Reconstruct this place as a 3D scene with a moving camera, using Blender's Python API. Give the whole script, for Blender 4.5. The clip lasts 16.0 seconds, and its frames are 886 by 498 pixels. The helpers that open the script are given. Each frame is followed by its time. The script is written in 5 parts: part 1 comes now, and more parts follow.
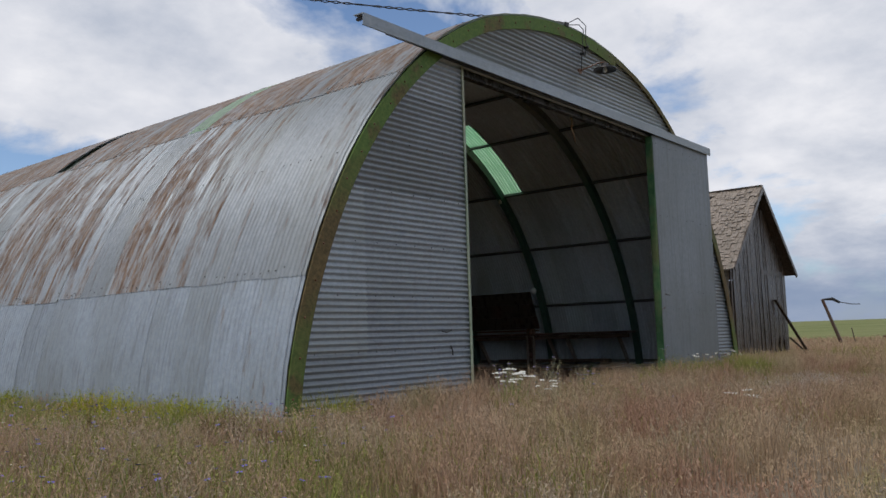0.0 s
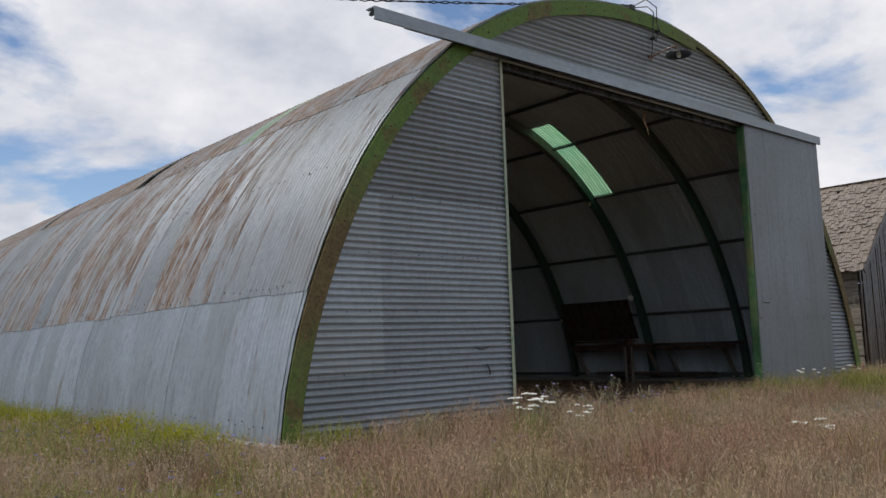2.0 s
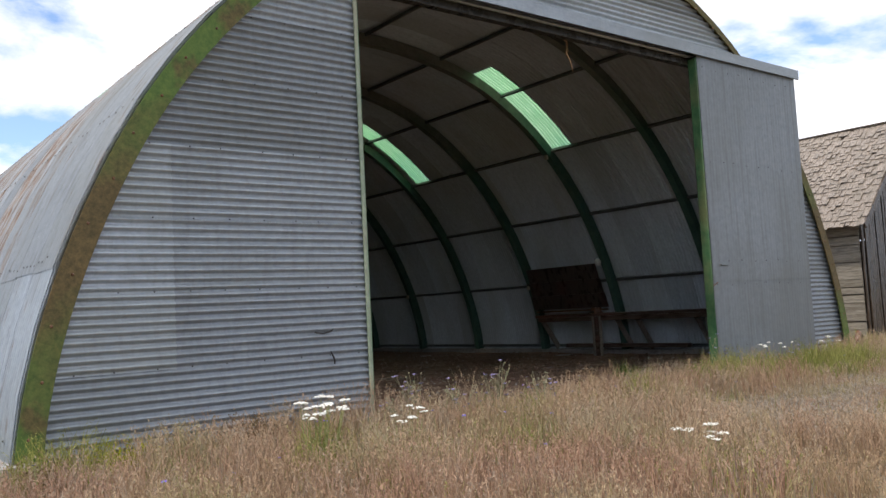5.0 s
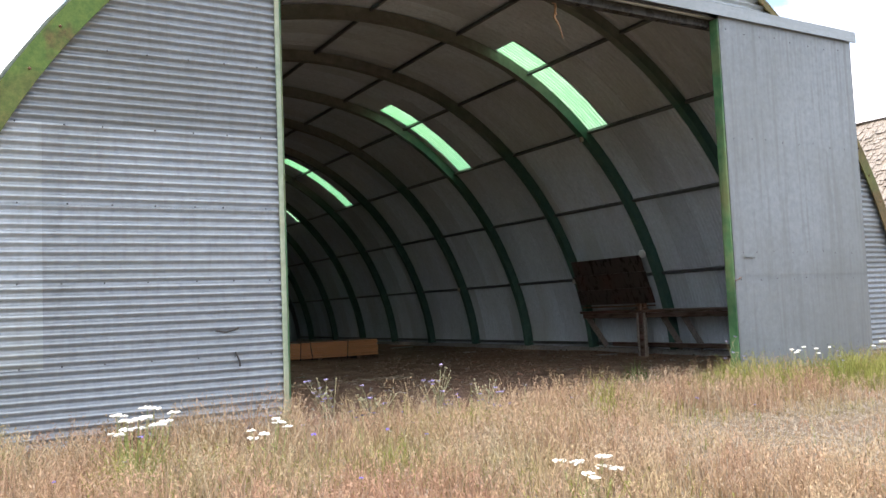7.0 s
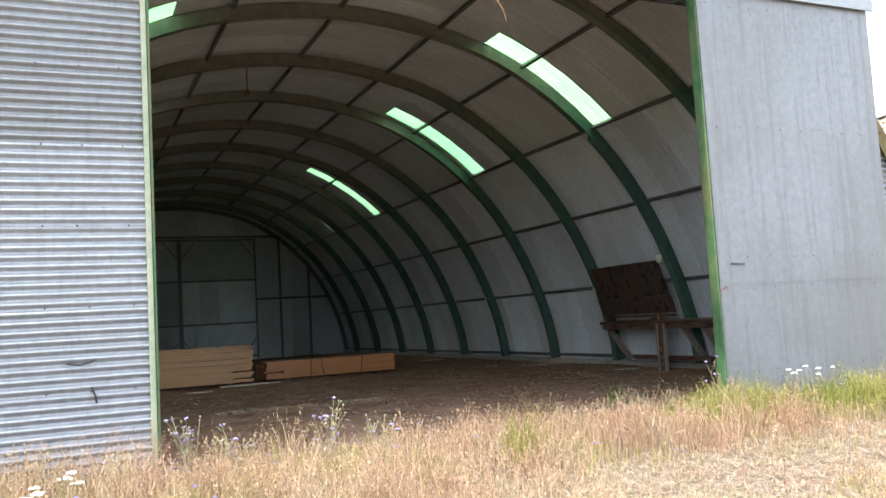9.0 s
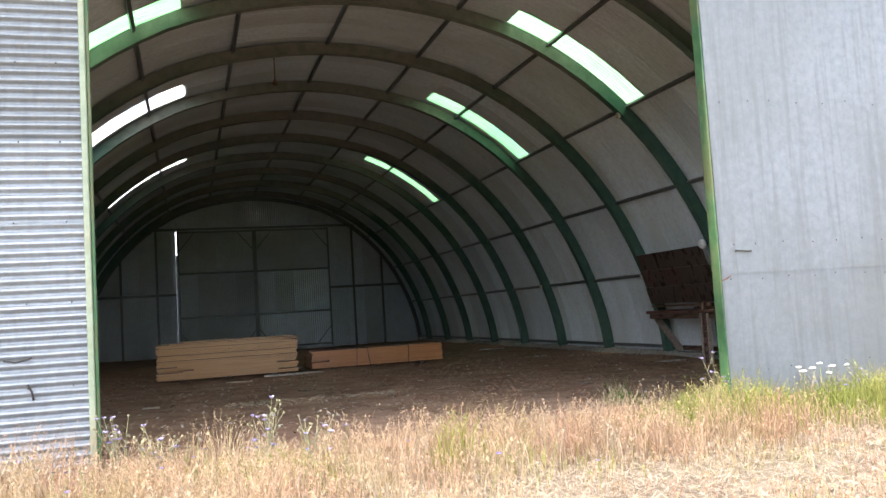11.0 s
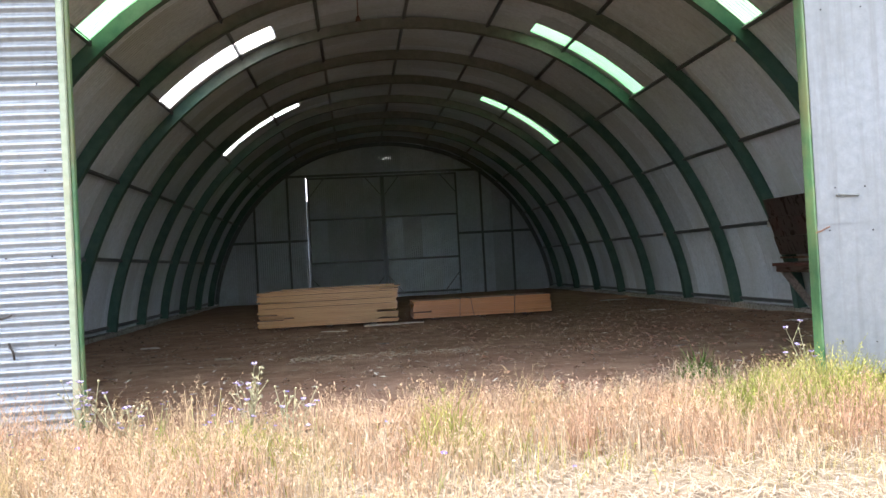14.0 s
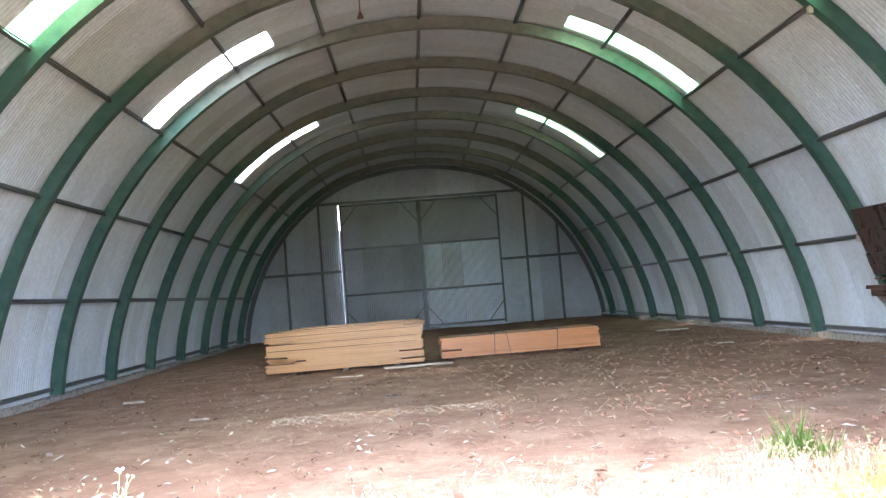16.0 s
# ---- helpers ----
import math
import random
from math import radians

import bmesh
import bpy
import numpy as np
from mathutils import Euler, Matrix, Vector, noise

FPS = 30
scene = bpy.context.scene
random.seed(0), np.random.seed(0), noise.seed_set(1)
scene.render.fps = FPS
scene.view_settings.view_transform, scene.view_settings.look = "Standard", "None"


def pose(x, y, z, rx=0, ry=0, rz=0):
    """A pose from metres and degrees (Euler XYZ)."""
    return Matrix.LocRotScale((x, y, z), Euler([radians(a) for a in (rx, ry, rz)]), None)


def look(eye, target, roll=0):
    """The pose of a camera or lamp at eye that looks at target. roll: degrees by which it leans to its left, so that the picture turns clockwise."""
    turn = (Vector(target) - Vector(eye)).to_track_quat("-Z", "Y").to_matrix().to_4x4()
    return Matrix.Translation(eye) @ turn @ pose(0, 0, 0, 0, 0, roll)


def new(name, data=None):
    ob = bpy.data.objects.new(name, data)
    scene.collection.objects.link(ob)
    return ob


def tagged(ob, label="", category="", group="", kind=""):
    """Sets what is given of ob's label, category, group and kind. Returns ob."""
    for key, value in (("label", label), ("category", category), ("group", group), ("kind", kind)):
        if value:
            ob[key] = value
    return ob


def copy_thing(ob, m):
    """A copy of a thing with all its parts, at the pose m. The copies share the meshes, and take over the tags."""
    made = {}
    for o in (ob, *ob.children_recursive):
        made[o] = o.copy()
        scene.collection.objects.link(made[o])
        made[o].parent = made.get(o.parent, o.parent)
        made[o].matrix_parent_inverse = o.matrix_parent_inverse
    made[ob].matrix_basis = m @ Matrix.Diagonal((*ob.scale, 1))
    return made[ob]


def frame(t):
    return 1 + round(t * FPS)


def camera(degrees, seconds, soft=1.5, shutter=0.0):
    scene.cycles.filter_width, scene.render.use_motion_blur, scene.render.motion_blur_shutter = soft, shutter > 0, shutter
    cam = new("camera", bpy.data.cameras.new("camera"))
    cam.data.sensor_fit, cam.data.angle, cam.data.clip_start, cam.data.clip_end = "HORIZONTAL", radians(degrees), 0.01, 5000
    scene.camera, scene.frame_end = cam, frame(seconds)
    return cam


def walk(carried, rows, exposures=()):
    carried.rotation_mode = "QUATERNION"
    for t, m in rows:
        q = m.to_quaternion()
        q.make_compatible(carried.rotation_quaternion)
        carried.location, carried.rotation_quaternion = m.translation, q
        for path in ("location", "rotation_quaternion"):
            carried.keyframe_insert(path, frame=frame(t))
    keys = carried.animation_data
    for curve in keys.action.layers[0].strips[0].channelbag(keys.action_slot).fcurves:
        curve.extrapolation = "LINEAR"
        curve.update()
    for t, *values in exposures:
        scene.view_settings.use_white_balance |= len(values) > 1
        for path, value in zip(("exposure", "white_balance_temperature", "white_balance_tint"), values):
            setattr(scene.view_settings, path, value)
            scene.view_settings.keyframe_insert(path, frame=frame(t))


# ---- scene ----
cam = camera(55.7, 16.0)
PATH = [
    (0, (-11.603, -6.554, 0.726), (-10.061, -5.298, 0.935), -1.8),
    (0.5, (-11.204, -6.715, 0.76), (-9.657, -5.464, 0.966), -1.7),
    (1, (-10.833, -6.789, 0.778), (-9.293, -5.529, 0.979), -2.0),
    (1.5, (-10.471, -6.812, 0.816), (-9.022, -5.45, 1.029), -2.3),
    (2, (-10.107, -6.917, 0.827), (-8.802, -5.42, 1.059), -2.0),
    (2.5, (-9.742, -6.872, 0.818), (-8.468, -5.345, 1.037), -2.1),
    (3, (-9.365, -6.806, 0.832), (-8.098, -5.271, 1.029), -2.3),
    (3.5, (-8.902, -6.798, 0.871), (-7.661, -5.238, 1.038), -2.7),
    (4, (-8.438, -6.749, 0.89), (-7.21, -5.177, 1.044), -3.0),
    (4.5, (-7.947, -6.755, 0.919), (-6.714, -5.188, 1.066), -2.8),
    (5, (-7.442, -6.768, 0.919), (-6.208, -5.202, 1.07), -3.0),
    (7.5, (-5.011, -6.9, 0.894), (-4.057, -5.148, 1.039), -2.2),
    (8, (-4.54, -6.81, 0.926), (-3.616, -5.043, 1.077), -2.3),
    (8.5, (-4.083, -6.753, 0.956), (-3.215, -4.959, 1.122), -2.9),
    (10.8, (-2.427, -6.755, 0.978), (-1.807, -4.859, 1.122), -3.5),
    (11, (-2.351, -6.84, 0.974), (-1.767, -4.932, 1.12), -3.5),
    (11.5, (-2.233, -6.963, 1.009), (-1.691, -5.043, 1.142), -3.3),
    (12, (-2.148, -6.983, 0.994), (-1.639, -5.053, 1.123), -3.3),
    (12.5, (-1.95, -6.862, 0.973), (-1.476, -4.922, 1.087), -3.3),
    (13, (-1.668, -6.662, 0.986), (-1.288, -4.701, 1.07), -3.4),
    (13.5, (-1.315, -6.469, 1.011), (-1.017, -4.492, 1.083), -3.3),
    (14, (-1.082, -6.13, 1.009), (-0.874, -4.141, 1.044), -3.1),
    (14.5, (-0.89, -5.696, 1.058), (-0.782, -3.7, 1.119), -2.7),
    (15, (-0.687, -5.297, 1.051), (-0.634, -3.304, 1.207), -2.5),
    (15.5, (-0.579, -4.753, 1.107), (-0.528, -2.76, 1.259), -2.5),
    (16, (-0.45, -4.214, 1.072), (-0.367, -2.219, 1.178), -4.6),
]
EXPOSURES = [(0.0, -0.55, 6150, 13), (1.5, -0.5, 6220, 13), (3.0, -0.38, 6320, 14), (4.0, 0.0, 6350, 14), (5.0, 0.35, 6350, 14), (7.5, 1.6, 6400, 14),
             (8.5, 1.9, 6450, 14), (11.0, 2.2, 6450, 15), (12.5, 2.22, 6430, 15), (14.0, 2.35, 6350, 16), (14.5, 2.6, 6300, 18), (15.0, 3.1, 6100, 19), (15.5, 3.85, 5980, 19), (16.0, 4.2, 5950, 19)]
walk(cam, [(t, look(eye, target, roll)) for t, eye, target, roll in PATH], EXPOSURES)

# ---- light ----
SUN_FROM = Vector((-0.51, -0.055, 1.0)).normalized()
world = bpy.data.worlds.new("sky")
scene.world = world
world.use_nodes = True
wt = world.node_tree
wt.nodes.clear()


def wnode(kind, **kw):
    n = wt.nodes.new(kind)
    for k, v in kw.items():
        n.inputs[k.replace("_", " ")].default_value = v
    return n


sky = wt.nodes.new("ShaderNodeTexSky")
sky.sky_type = "NISHITA"
sky.sun_disc = False
sky.sun_elevation = math.asin(SUN_FROM.z)
sky.air_density, sky.dust_density, sky.ozone_density = 1.0, 0.3, 2.0
sky.sun_rotation = math.atan2(SUN_FROM.x, SUN_FROM.y)
tc = wt.nodes.new("ShaderNodeTexCoord")
sep = wt.nodes.new("ShaderNodeSeparateXYZ")
wt.links.new(tc.outputs["Generated"], sep.inputs[0])


def wmath(op, a, b):
    n = wt.nodes.new("ShaderNodeMath")
    n.operation = op
    for i, v in enumerate((a, b)):
        if isinstance(v, (int, float)):
            n.inputs[i].default_value = v
        else:
            wt.links.new(v, n.inputs[i])
    return n.outputs[0]


lift = wmath("ADD", wmath("MAXIMUM", sep.outputs[2], 0.0), 0.30)
comb = wt.nodes.new("ShaderNodeCombineXYZ")
wt.links.new(wmath("DIVIDE", sep.outputs[0], lift), comb.inputs[0])
wt.links.new(wmath("DIVIDE", sep.outputs[1], lift), comb.inputs[1])
comb.inputs[2].default_value = 1.7
cloud = wnode("ShaderNodeTexNoise", Scale=1.9, Detail=10.0, Roughness=0.56, Distortion=0.25)
wt.links.new(comb.outputs[0], cloud.inputs["Vector"])
cover = wt.nodes.new("ShaderNodeValToRGB")
cover.color_ramp.elements[0].position, cover.color_ramp.elements[1].position = 0.415, 0.51
wt.links.new(cloud.outputs["Fac"], cover.inputs[0])
cloud2 = wnode("ShaderNodeTexNoise", Scale=2.6, Detail=7.0, Roughness=0.6)
wt.links.new(comb.outputs[0], cloud2.inputs["Vector"])
tone = wt.nodes.new("ShaderNodeValToRGB")
tone.color_ramp.elements[0].position, tone.color_ramp.elements[1].position = 0.35, 0.65
tone.color_ramp.elements[0].color = (0.60, 0.64, 0.70, 1)
tone.color_ramp.elements[1].color = (1.0, 0.99, 0.97, 1)
wt.links.new(cloud2.outputs["Fac"], tone.inputs[0])
bg_sky = wnode("ShaderNodeBackground", Strength=0.17)
bg_cloud = wnode("ShaderNodeBackground", Strength=1.25)
bg_low = wnode("ShaderNodeBackground", Color=(0.30, 0.41, 0.60, 1), Strength=0.95)
wt.links.new(sky.outputs[0], bg_sky.inputs[0])
wt.links.new(tone.outputs[0], bg_cloud.inputs[0])
wmix = wt.nodes.new("ShaderNodeMixShader")
wt.links.new(cover.outputs[0], wmix.inputs[0])
wt.links.new(bg_sky.outputs[0], wmix.inputs[1])
wt.links.new(bg_cloud.outputs[0], wmix.inputs[2])
low = wt.nodes.new("ShaderNodeMapRange")
low.inputs["From Min"].default_value, low.inputs["From Max"].default_value = 0.13, 0.03
low.inputs["To Max"].default_value = 0.8
wt.links.new(wmath("ADD", sep.outputs[2], wmath("MULTIPLY", wmath("SUBTRACT", cloud2.outputs["Fac"], 0.5), 0.10)), low.inputs["Value"])
wlow = wt.nodes.new("ShaderNodeMixShader")
wt.links.new(low.outputs[0], wlow.inputs[0])
wt.links.new(wmix.outputs[0], wlow.inputs[1])
wt.links.new(bg_low.outputs[0], wlow.inputs[2])
wout = wt.nodes.new("ShaderNodeOutputWorld")
wt.links.new(wlow.outputs[0], wout.inputs[0])

sun_data = bpy.data.lights.new("sun", "SUN")
sun_data.energy, sun_data.angle, sun_data.color = 2.5, radians(3.0), (1.0, 0.95, 0.86)
sun = new("sun", sun_data)
sun.matrix_world = look(SUN_FROM * 60, (0, 0, 0))


# ---- materials ----
class Nodes:
    """A short hand for node trees."""

    def __init__(self, name):
        self.m = bpy.data.materials.new(name)
        self.m.use_nodes = True
        self.t = self.m.node_tree
        self.b = self.t.nodes["Principled BSDF"]
        self.geo = self.t.nodes.new("ShaderNodeNewGeometry")
        self.info = self.t.nodes.new("ShaderNodeObjectInfo")

    def put(self, value, socket):
        if isinstance(value, bpy.types.NodeSocket):
            self.t.links.new(value, socket)
        elif isinstance(value, (int, float)):
            socket.default_value = value
        else:
            socket.default_value = (*value, 1) if len(value) == 3 and len(socket.default_value) == 4 else value

    def place(self, stretch=(1, 1, 1), jump=False):
        n = self.t.nodes.new("ShaderNodeMapping")
        n.inputs["Scale"].default_value = stretch
        self.t.links.new(self.geo.outputs["Position"], n.inputs["Vector"])
        if jump:
            self.t.links.new(self.math("MULTIPLY", self.info.outputs["Random"], 37.0), n.inputs["Location"])
        return n.outputs[0]

    def noise(self, scale, vector, detail=4.0, rough=0.55):
        n = self.t.nodes.new("ShaderNodeTexNoise")
        n.inputs["Scale"].default_value, n.inputs["Detail"].default_value, n.inputs["Roughness"].default_value = scale, detail, rough
        self.t.links.new(vector, n.inputs["Vector"])
        return n.outputs["Fac"]

    def ramp(self, fac, lo, hi):
        n = self.t.nodes.new("ShaderNodeMapRange")
        n.inputs["From Min"].default_value, n.inputs["From Max"].default_value = lo, hi
        self.put(fac, n.inputs["Value"])
        return n.outputs[0]

    def math(self, op, a, b=0.0):
        n = self.t.nodes.new("ShaderNodeMath")
        n.operation = op
        self.put(a, n.inputs[0]), self.put(b, n.inputs[1])
        return n.outputs[0]

    def mix(self, fac, a, b, blend="MIX"):
        n = self.t.nodes.new("ShaderNodeMix")
        n.data_type, n.blend_type = "RGBA", blend
        self.put(fac, n.inputs[0]), self.put(a, n.inputs[6]), self.put(b, n.inputs[7])
        return n.outputs[2]

    def done(self, colour, rough=0.7, metal=0.0, bump=None, depth=0.01, strength=0.5, spec=0.4):
        self.put(colour, self.b.inputs["Base Color"])
        self.put(rough, self.b.inputs["Roughness"])
        self.put(metal, self.b.inputs["Metallic"])
        self.b.inputs["Specular IOR Level"].default_value = spec
        if bump is not None:
            n = self.t.nodes.new("ShaderNodeBump")
            n.inputs["Strength"].default_value, n.inputs["Distance"].default_value = strength, depth
            self.put(bump, n.inputs["Height"])
            self.t.links.new(n.outputs[0], self.b.inputs["Normal"])
        return self.m


def plain(name, c1, c2, scale, rough=0.7, metal=0.0, stretch=(1, 1, 1), stain=None, amount=0.5, depth=0.004, vary=0.25, spec=0.35, lo=0.48):
    """Two tones of grain, a broad stain, and a shade that differs from piece to piece."""
    n = Nodes(name)
    v = n.place(stretch, jump=True)
    fine = n.noise(scale, v, 6.0, 0.65)
    col = n.mix(n.ramp(fine, 0.35, 0.68), c1, c2)
    if stain:
        broad = n.noise(scale * 0.12, v, 4.0)
        col = n.mix(n.math("MULTIPLY", n.ramp(broad, lo, lo + 0.18), amount), col, stain)
    shade = n.ramp(n.info.outputs["Random"], -0.5 / max(vary, 0.01), 0.5 / max(vary, 0.01))
    col = n.mix(1.0, col, n.mix(shade, (1 - vary,) * 3, (1 + vary,) * 3), "MULTIPLY")
    return n.done(col, n.ramp(fine, -1.0 + rough, 2.0), metal, fine, depth, 0.5, spec)


def galvanised(name, rust, light=1.0, run=(0.75, 7.5, 0.75), metal=0.6, rough=0.42, vary=0.13, grime=0.22, jump=True):
    """Weathered zinc sheet. rust: how far brown streaks down the slope cover it."""
    n = Nodes(name)
    streak = n.noise(1.0, n.place(run, jump), 6.0, 0.65)
    dash = n.noise(1.0, n.place(tuple(k * 3.4 for k in run), jump), 4.0, 0.6)
    speck = n.noise(1.0, n.place(tuple(k * (5.0 if k > 2 else 7.0) for k in run), jump), 4.0, 0.65)
    fine = n.noise(14.0, n.place((1, 1, 1)), 6.0, 0.75)
    broad = n.noise(0.7, n.place((0.5, 1, 0.5), jump), 3.0)
    zinc = n.mix(n.ramp(fine, 0.3, 0.7), (0.285 * light, 0.318 * light, 0.342 * light), (0.405 * light, 0.437 * light, 0.462 * light))
    zinc = n.mix(n.math("MULTIPLY", n.ramp(broad, 0.42, 0.66), 0.6), zinc, (0.25 * light, 0.265 * light, 0.25 * light))
    zinc = n.mix(n.math("MULTIPLY", n.ramp(dash, 0.50, 0.66), grime), zinc, (0.20 * light, 0.205 * light, 0.20 * light))
    one = n.ramp(n.info.outputs["Random"], 0.0, 1.0)
    zinc = n.mix(1.0, zinc, n.mix(one, (1 - vary,) * 3, (1 + vary,) * 3), "MULTIPLY")
    where = n.math("ADD", n.math("MULTIPLY", streak, 0.75), n.math("MULTIPLY", broad, 0.40))
    where = n.math("ADD", where, n.math("ADD", n.math("MULTIPLY", fine, 0.12), n.math("MULTIPLY", dash, 0.30)))
    where = n.math("ADD", where, n.math("MULTIPLY", n.info.outputs["Random"], 0.22))
    fac = n.math("MULTIPLY", n.ramp(where, 1.12 - rust, 1.23 - rust), n.math("ADD", 0.35, n.math("MULTIPLY", n.ramp(speck, 0.40, 0.56), 0.65)))
    brown = n.mix(n.ramp(dash, 0.36, 0.60), (0.27, 0.185, 0.125), (0.14, 0.08, 0.048))
    col = n.mix(n.math("MULTIPLY", fac, 0.9), zinc, brown)
    return n.done(col, n.mix(fac, (rough,) * 3, (0.85,) * 3), n.mix(fac, (metal,) * 3, (0.0,) * 3), fine, 0.003, 0.3)


M = {
    "zinc_low": galvanised("zinc_low", 0.10, 0.98, metal=0.5, rough=0.40, vary=0.08, grime=0.5),
    "zinc_mid": galvanised("zinc_mid", 0.25, 0.80, (0.62, 6.0, 0.62), metal=0.3, rough=0.48, vary=0.2, grime=0.5),
    "zinc_top": galvanised("zinc_top", 0.37, 0.78, (0.62, 6.0, 0.62), metal=0.25, rough=0.5, vary=0.2, grime=0.5),
    "zinc_front": galvanised("zinc_front", -0.05, 0.90, (7, 1, 1), 0.55, 0.45),
    "zinc_light": galvanised("zinc_light", -0.05, 1.22, (7, 1, 1), 0.55, 0.45),
    "zinc_leaf": galvanised("zinc_leaf", -0.12, 0.64, (4, 4, 0.22), 0.3, 0.55, 0.0, 0.34, False),
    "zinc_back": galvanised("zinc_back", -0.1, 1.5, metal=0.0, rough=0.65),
    "zinc_back_lit": galvanised("zinc_back_lit", -0.1, 1.95, metal=0.55, rough=0.42),
    "zinc_inner": galvanised("zinc_inner", -0.1, 1.62, metal=0.0, rough=0.65),
    "zinc_beam": galvanised("zinc_beam", 0.05, 0.8, (0.6, 1, 6)),
    "green_edge": plain("green_edge", (0.035, 0.105, 0.045), (0.085, 0.165, 0.075), 9.0, 0.6, stain=(0.16, 0.13, 0.06), amount=0.6),
    "jamb_paint": plain("jamb_paint", (0.20, 0.25, 0.17), (0.31, 0.35, 0.25), 9.0, 0.6, stain=(0.30, 0.24, 0.15), amount=0.6),
    "purlin_steel": plain("purlin_steel", (0.09, 0.10, 0.10), (0.15, 0.16, 0.16), 14.0, 0.6, 0.2, vary=0.15),
    "concrete": plain("concrete", (0.30, 0.28, 0.25), (0.40, 0.38, 0.34), 18.0, 0.9, stain=(0.2, 0.18, 0.15), depth=0.01),
    "lumber": plain("lumber", (0.50, 0.285, 0.12), (0.63, 0.40, 0.19), 5.0, 0.75, stretch=(0.25, 4, 9), stain=(0.38, 0.20, 0.08), vary=0.12),
    "lumber_red": plain("lumber_red", (0.47, 0.205, 0.08), (0.60, 0.29, 0.125), 5.0, 0.75, stretch=(0.25, 4, 9), stain=(0.30, 0.14, 0.06), vary=0.10),
    # plank tones lowered: the shade on the shed gable is put into the colour
    "old_plank_shaded": plain("old_plank_shaded", (0.028, 0.019, 0.012), (0.085, 0.06, 0.041), 5.0, 0.9, stretch=(6, 6, 0.5), stain=(0.06, 0.048, 0.04), amount=0.7, vary=0.35, depth=0.012),
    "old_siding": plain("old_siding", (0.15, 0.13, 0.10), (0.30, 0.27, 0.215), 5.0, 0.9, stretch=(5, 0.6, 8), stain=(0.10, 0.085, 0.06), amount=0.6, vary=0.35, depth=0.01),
    "shingle": plain("shingle", (0.14, 0.112, 0.085), (0.30, 0.25, 0.20), 8.0, 0.92, stretch=(1.5, 7, 1.5), stain=(0.14, 0.12, 0.09), amount=0.6, vary=0.4, depth=0.01),
    "bench_wood": plain("bench_wood", (0.06, 0.04, 0.03), (0.13, 0.088, 0.065), 5.0, 0.85, stretch=(6, 0.6, 6), stain=(0.10, 0.03, 0.022), amount=0.6, vary=0.3),
    "board_red": plain("board_red", (0.04, 0.031, 0.027), (0.078, 0.058, 0.048), 4.0, 0.85, stretch=(3, 3, 1), stain=(0.085, 0.038, 0.03), amount=0.6, vary=0.12),
    "bench_grey": plain("bench_grey", (0.20, 0.17, 0.14), (0.33, 0.29, 0.24), 6.0, 0.85, stretch=(4, 2, 4), vary=0.2),
    "dark_steel": plain("dark_steel", (0.025, 0.025, 0.025), (0.06, 0.055, 0.05), 12.0, 0.5, 0.6),
    "rust": plain("rust", (0.09, 0.045, 0.025), (0.18, 0.09, 0.05), 15.0, 0.85),
    "strap": plain("strap", (0.015, 0.015, 0.015), (0.03, 0.03, 0.03), 20.0, 0.5),
    "white_enamel": plain("white_enamel", (0.7, 0.7, 0.68), (0.8, 0.8, 0.78), 10.0, 0.4),
    "scrap": plain("scrap", (0.36, 0.33, 0.27), (0.52, 0.48, 0.41), 12.0, 0.85, vary=0.3),
    "straw": plain("straw", (0.19, 0.155, 0.115), (0.34, 0.28, 0.21), 10.0, 0.85, vary=0.3),
    "chip": plain("chip", (0.07, 0.045, 0.03), (0.20, 0.125, 0.08), 10.0, 0.9, vary=0.4),
    "red_chip": plain("red_chip", (0.12, 0.06, 0.038), (0.24, 0.125, 0.08), 10.0, 0.9, vary=0.4),
    "cable": plain("cable", (0.012, 0.012, 0.013), (0.03, 0.03, 0.03), 30.0, 0.6),
    "rope": plain("rope", (0.33, 0.20, 0.12), (0.48, 0.32, 0.2), 40.0, 0.9),
    "petal_white": plain("petal_white", (0.72, 0.70, 0.62), (0.82, 0.80, 0.74), 40.0, 0.7),
    "petal_blue": plain("petal_blue", (0.085, 0.055, 0.38), (0.17, 0.125, 0.52), 40.0, 0.7, vary=0.3),
    "petal_lilac": plain("petal_lilac", (0.25, 0.21, 0.42), (0.38, 0.34, 0.54), 40.0, 0.7, vary=0.3),
    "stem": plain("stem", (0.16, 0.20, 0.06), (0.28, 0.30, 0.11), 20.0, 0.8, vary=0.3),
    "wiry_stem": plain("wiry_stem", (0.20, 0.19, 0.105), (0.31, 0.29, 0.18), 20.0, 0.85, vary=0.2),
    "dark_void": plain("dark_void", (0.03, 0.028, 0.025), (0.05, 0.045, 0.04), 8.0, 0.9),
}


